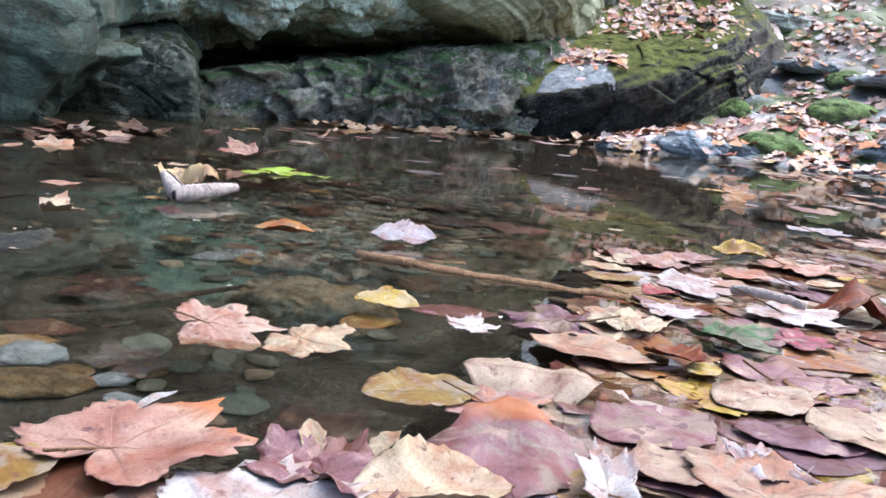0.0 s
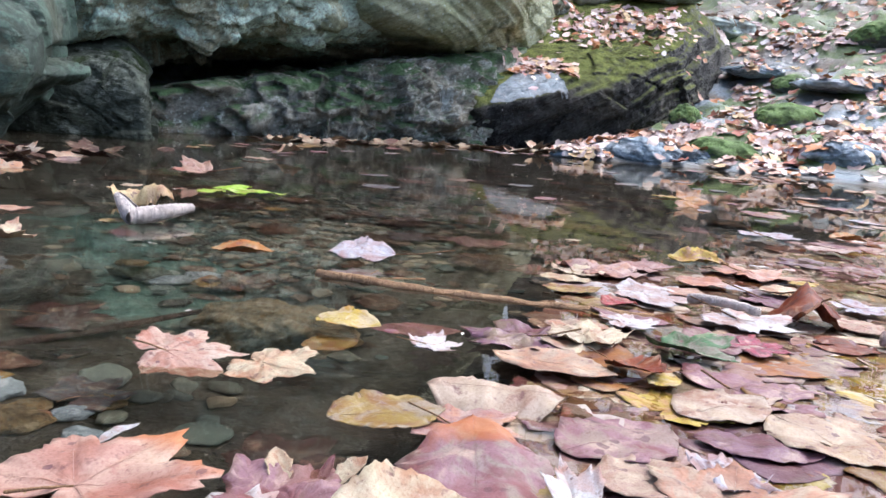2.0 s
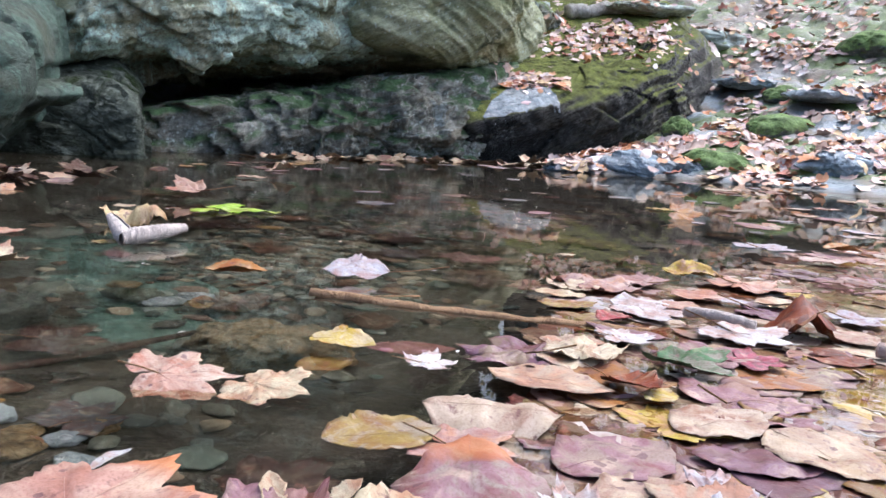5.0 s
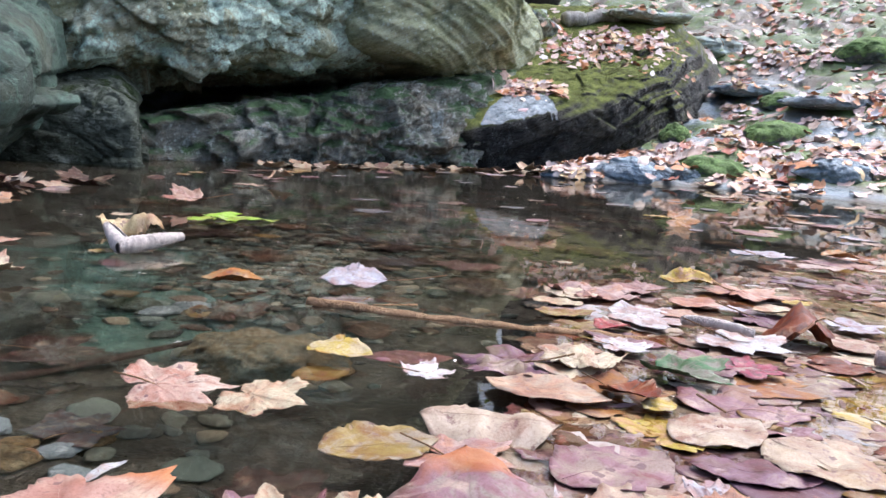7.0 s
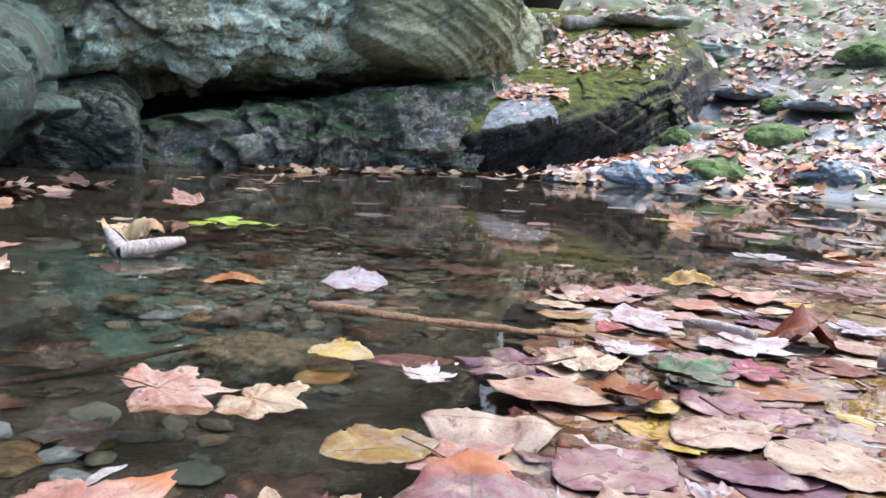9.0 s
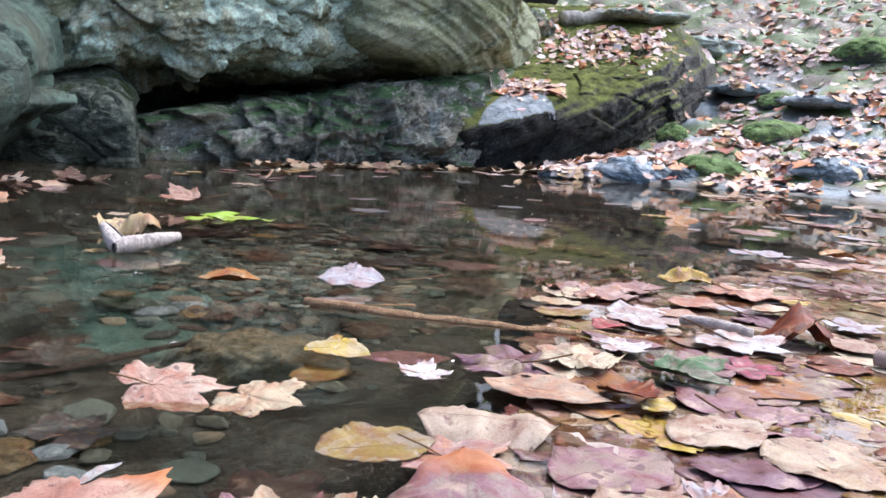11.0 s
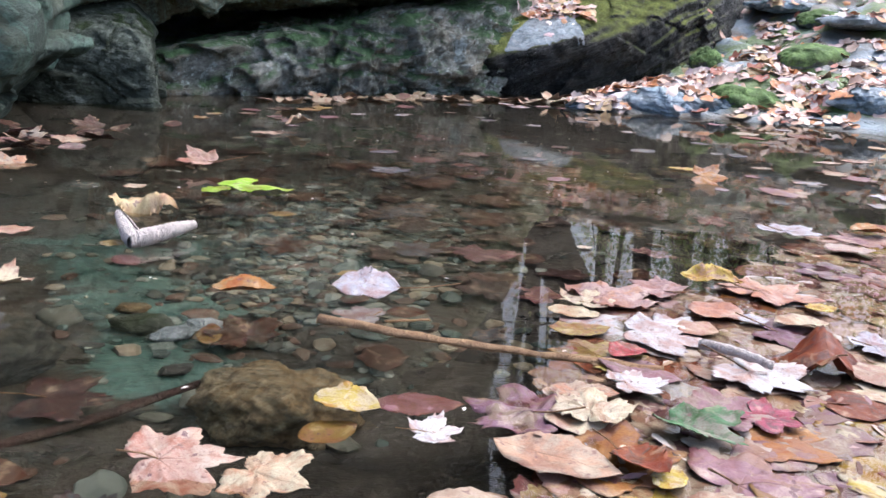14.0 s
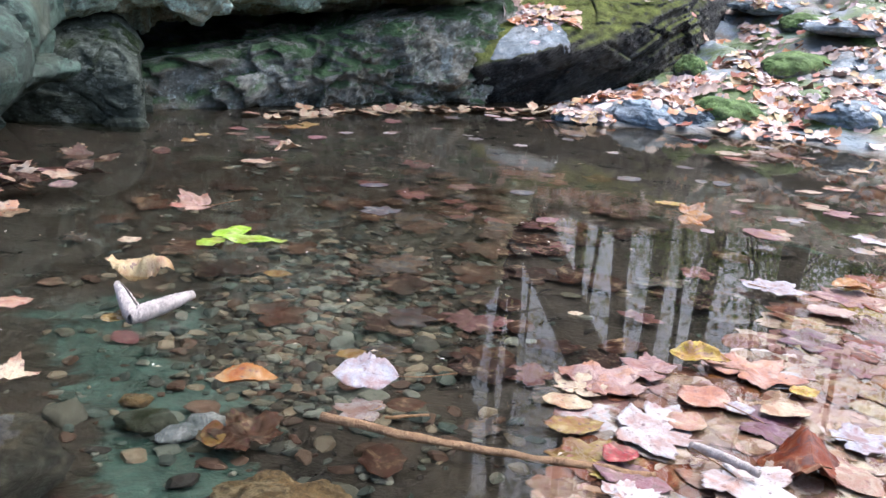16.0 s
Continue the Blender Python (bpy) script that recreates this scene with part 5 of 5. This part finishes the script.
twig("floating_stick", [(-0.085, 1.168, 0.001), (0.05, 1.13, -0.001), (0.20, 1.10, -0.002), (0.35, 1.075, 0.0)], (0.0082, 0.0066), M_TWIG, "wet brown stick floating half under the leaf drift")
twig("short_twig", [(0.0, 1.185, -0.004), (0.06, 1.20, -0.002)], (0.004, 0.003), M_TWIG, "short wet twig at the water's surface")
twig("curled_stem", [(0.405, 1.13, 0.018), (0.44, 1.095, 0.024), (0.475, 1.065, 0.020)], (0.0065, 0.006), M_ROLL, "pale rolled leaf stem on the leaf drift")
twig("sunken_stick", [(-0.45, 0.80, -0.14), (-0.30, 0.92, -0.10), (-0.15, 1.06, -0.07)], (0.010, 0.007), M_DARKTWIG, "dark sodden stick leaning under water")
twig("pale_stick", [(0.60, 1.01, 0.012), (0.72, 0.985, 0.012), (0.9, 0.95, 0.012)], (0.009, 0.007), M_PALETWIG, "peeled pale stick lying in the drift")


# ---- the woods ----
def tree_thing(seed, height, girth, lean, leaves=13, bare=6):
    r = random.Random(seed)
    root = new("tree", None)
    bm = bmesh.new()
    n = 14
    pts = [(lean * (i / n) * height + 0.12 * math.sin(i * 0.7 + seed), 0.10 * math.cos(i * 0.5 + seed), height * i / n - 0.3) for i in range(n + 1)]
    tube(bm, pts, [girth * (1.25 if i == 0 else 1) * (1 - 0.75 * i / n) for i in range(n + 1)], 12)
    part("trunk", bm, M_BARK, root)
    tips = []
    for b in range(20):
        i = r.randint(bare, n - 1)
        a = r.uniform(0, 6.28)
        ln = height * r.uniform(0.10, 0.24)
        p0 = Vector(pts[i])
        d = Vector((math.cos(a), math.sin(a), r.uniform(0.0, 0.6))).normalized()
        line = [p0 + d * ln * q + Vector((0, 0, 0.12 * q * ln * (1 if b % 2 else -1))) for q in (0, 0.35, 0.7, 1.0)]
        bm = bmesh.new()
        g = girth * 0.22 * (1 - i / n * 0.6)
        tube(bm, line, [g, g * 0.7, g * 0.4, g * 0.12], 6)
        for k in range(7):
            s0 = line[1].lerp(line[3], r.random())
            e = s0 + Vector((r.gauss(0, 0.5), r.gauss(0, 0.5), r.gauss(0, 0.3)))
            tube(bm, [s0, s0.lerp(e, 0.5) + Vector((0, 0, 0.05)), e], [g * 0.25, g * 0.18, g * 0.07], 4)
            tips.append(e)
        part("limb", bm, M_BARK, root)
        tips += line[2:]
    verts, faces = [], []
    for t in tips:
        for k in range(leaves):
            c = t + Vector((r.gauss(0, 0.55), r.gauss(0, 0.55), r.gauss(0, 0.35)))
            s = r.uniform(0.03, 0.06)
            m = Matrix.Translation(c) @ pose(0, 0, 0, r.uniform(0, 360), r.uniform(0, 360), r.uniform(0, 360))
            base = len(verts)
            verts += [m @ Vector(q) for q in ((-s, 0, 0), (0, -s * 0.5, s * 0.2), (s, 0, 0), (0, s * 0.5, s * 0.2))]
            faces.append((base, base + 1, base + 2, base + 3))
    crown = mesh_object("crown", verts, faces, M_CROWN, root)
    return tagged(root, "tall slender forest tree with sparse yellow-green autumn leaves", "tree", "trees of the wood")


TREES = [tree_thing(1, 15, 0.12, 0.01), tree_thing(2, 17, 0.15, -0.015), tree_thing(3, 13, 0.08, 0.02), tree_thing(4, 18, 0.17, 0.0)]
LEANER = tree_thing(5, 13, 0.25, 0.43)
LEAFY = tree_thing(6, 14, 0.10, 0.01, 14, 2)


def stand(x, y):
    return Matrix.Translation((x, y, float(ground_height(np.array([x]), np.array([y]))[0]) - 0.05))


def on_bearing(azimuth, dist):
    return 0.06 + (dist + 2) * math.sin(radians(azimuth)), 0.08 + (dist + 2) * math.cos(radians(azimuth))


used = set()
for k, (azimuth, dist) in enumerate(((4.4, 16), (9.4, 22), (10.4, 21), (11.6, 13), (12.5, 12), (14.1, 14), (15.9, 17), (17.9, 12.5), (20.5, 30), (22.8, 11), (26, 16), (30, 13), (35, 18), (2.5, 26), (6.5, 28), (-3, 20), (-9, 17), (-16, 21), (-24, 15))):
    x, y = on_bearing(azimuth, dist)
    t = TREES[(k * 7) % 4]
    m = stand(x, y) @ pose(0, 0, 0, 0, 0, 40 * k)
    if t.name in used:
        copy_thing(t, m)
    else:
        used.add(t.name)
        t.matrix_basis = m
LEANER.matrix_basis = stand(*on_bearing(4.0, 7.0))
LEAFY.matrix_basis = stand(*on_bearing(4.7, 9.0))
for azimuth, dist, turn in ((-4.0, 14, 80), (-11, 9, 210)):
    copy_thing(LEAFY, stand(*on_bearing(azimuth, dist)) @ pose(0, 0, 0, 0, 0, turn))
rt = random.Random(5)
for k in range(34):
    a, d = rt.uniform(0, 360), rt.uniform(9, 34)
    x, y = 0.5 + d * math.sin(radians(a)), 2.2 + d * math.cos(radians(a))
    if a < 48 or a > 330:
        continue
    copy_thing(TREES[k % 4], stand(x, y) @ pose(0, 0, 0, 0, 0, rt.uniform(0, 360)))


def shrub_thing(seed):
    r = random.Random(seed)
    root = new("shrub", None)
    bm = bmesh.new()
    verts, faces = [], []
    for b in range(7):
        a = r.uniform(0, 6.28)
        e = Vector((math.cos(a) * 0.8, math.sin(a) * 0.8, r.uniform(0.9, 1.9)))
        tube(bm, [(0, 0, -0.1), e * 0.5 + Vector((0, 0, 0.15)), e], [0.02, 0.014, 0.004], 5)
        for k in range(160):
            c = e * r.uniform(0.4, 1.1) + Vector((r.gauss(0, 0.3), r.gauss(0, 0.3), r.gauss(0, 0.25)))
            s = r.uniform(0.03, 0.06)
            m = Matrix.Translation(c) @ pose(0, 0, 0, r.uniform(-50, 50), r.uniform(-50, 50), r.uniform(0, 360))
            base = len(verts)
            verts += [m @ Vector(q) for q in ((-s, 0, 0), (0, -s * 0.5, s * 0.2), (s, 0, 0), (0, s * 0.5, s * 0.2))]
            faces.append((base, base + 1, base + 2, base + 3))
    part("stems", bm, M_BARK, root)
    mesh_object("foliage", verts, faces, M_SHRUB, root)
    return tagged(root, "green leafy shrub growing on the wooded slope", "shrub", "shrubs of the wood")


def far_woods():
    """Thin autumn foliage of the wood behind the first trunks."""
    r = random.Random(17)
    verts, faces = [], []
    for k in range(420):
        a, d = radians(r.uniform(-20, 50)), r.uniform(24, 44)
        c = Vector((d * math.sin(a), d * math.cos(a), 2.2 + 13 * r.random() ** 1.3))
        for q in range(50):
            e = c + Vector((r.gauss(0, 1.0), r.gauss(0, 1.0), r.gauss(0, 0.6)))
            s = r.uniform(0.06, 0.13)
            m = Matrix.Translation(e) @ pose(0, 0, 0, r.uniform(0, 360), r.uniform(0, 360), r.uniform(0, 360))
            base = len(verts)
            verts += [m @ Vector(v) for v in ((-s, 0, 0), (0, -s * 0.6, s * 0.2), (s, 0, 0), (0, s * 0.6, s * 0.2))]
            faces.append((base, base + 1, base + 2, base + 3))
    return tagged(mesh_object("far_foliage", verts, faces, M_FAR), "thin yellow and green foliage of the wood beyond", "foliage", "", "stuff")


far_woods()
SHRUB = shrub_thing(1)
for k, (azimuth, dist) in enumerate(((13, 13), (15.5, 14), (18.8, 11.5), (20, 12.5), (21.5, 13), (25, 12), (28, 13), (8, 15))):
    x, y = on_bearing(azimuth, dist)
    m = stand(x, y) @ pose(0, 0, 0, 0, 0, 70 * k)
    if k == 0:
        SHRUB.matrix_basis = m
    else:
        copy_thing(SHRUB, m)
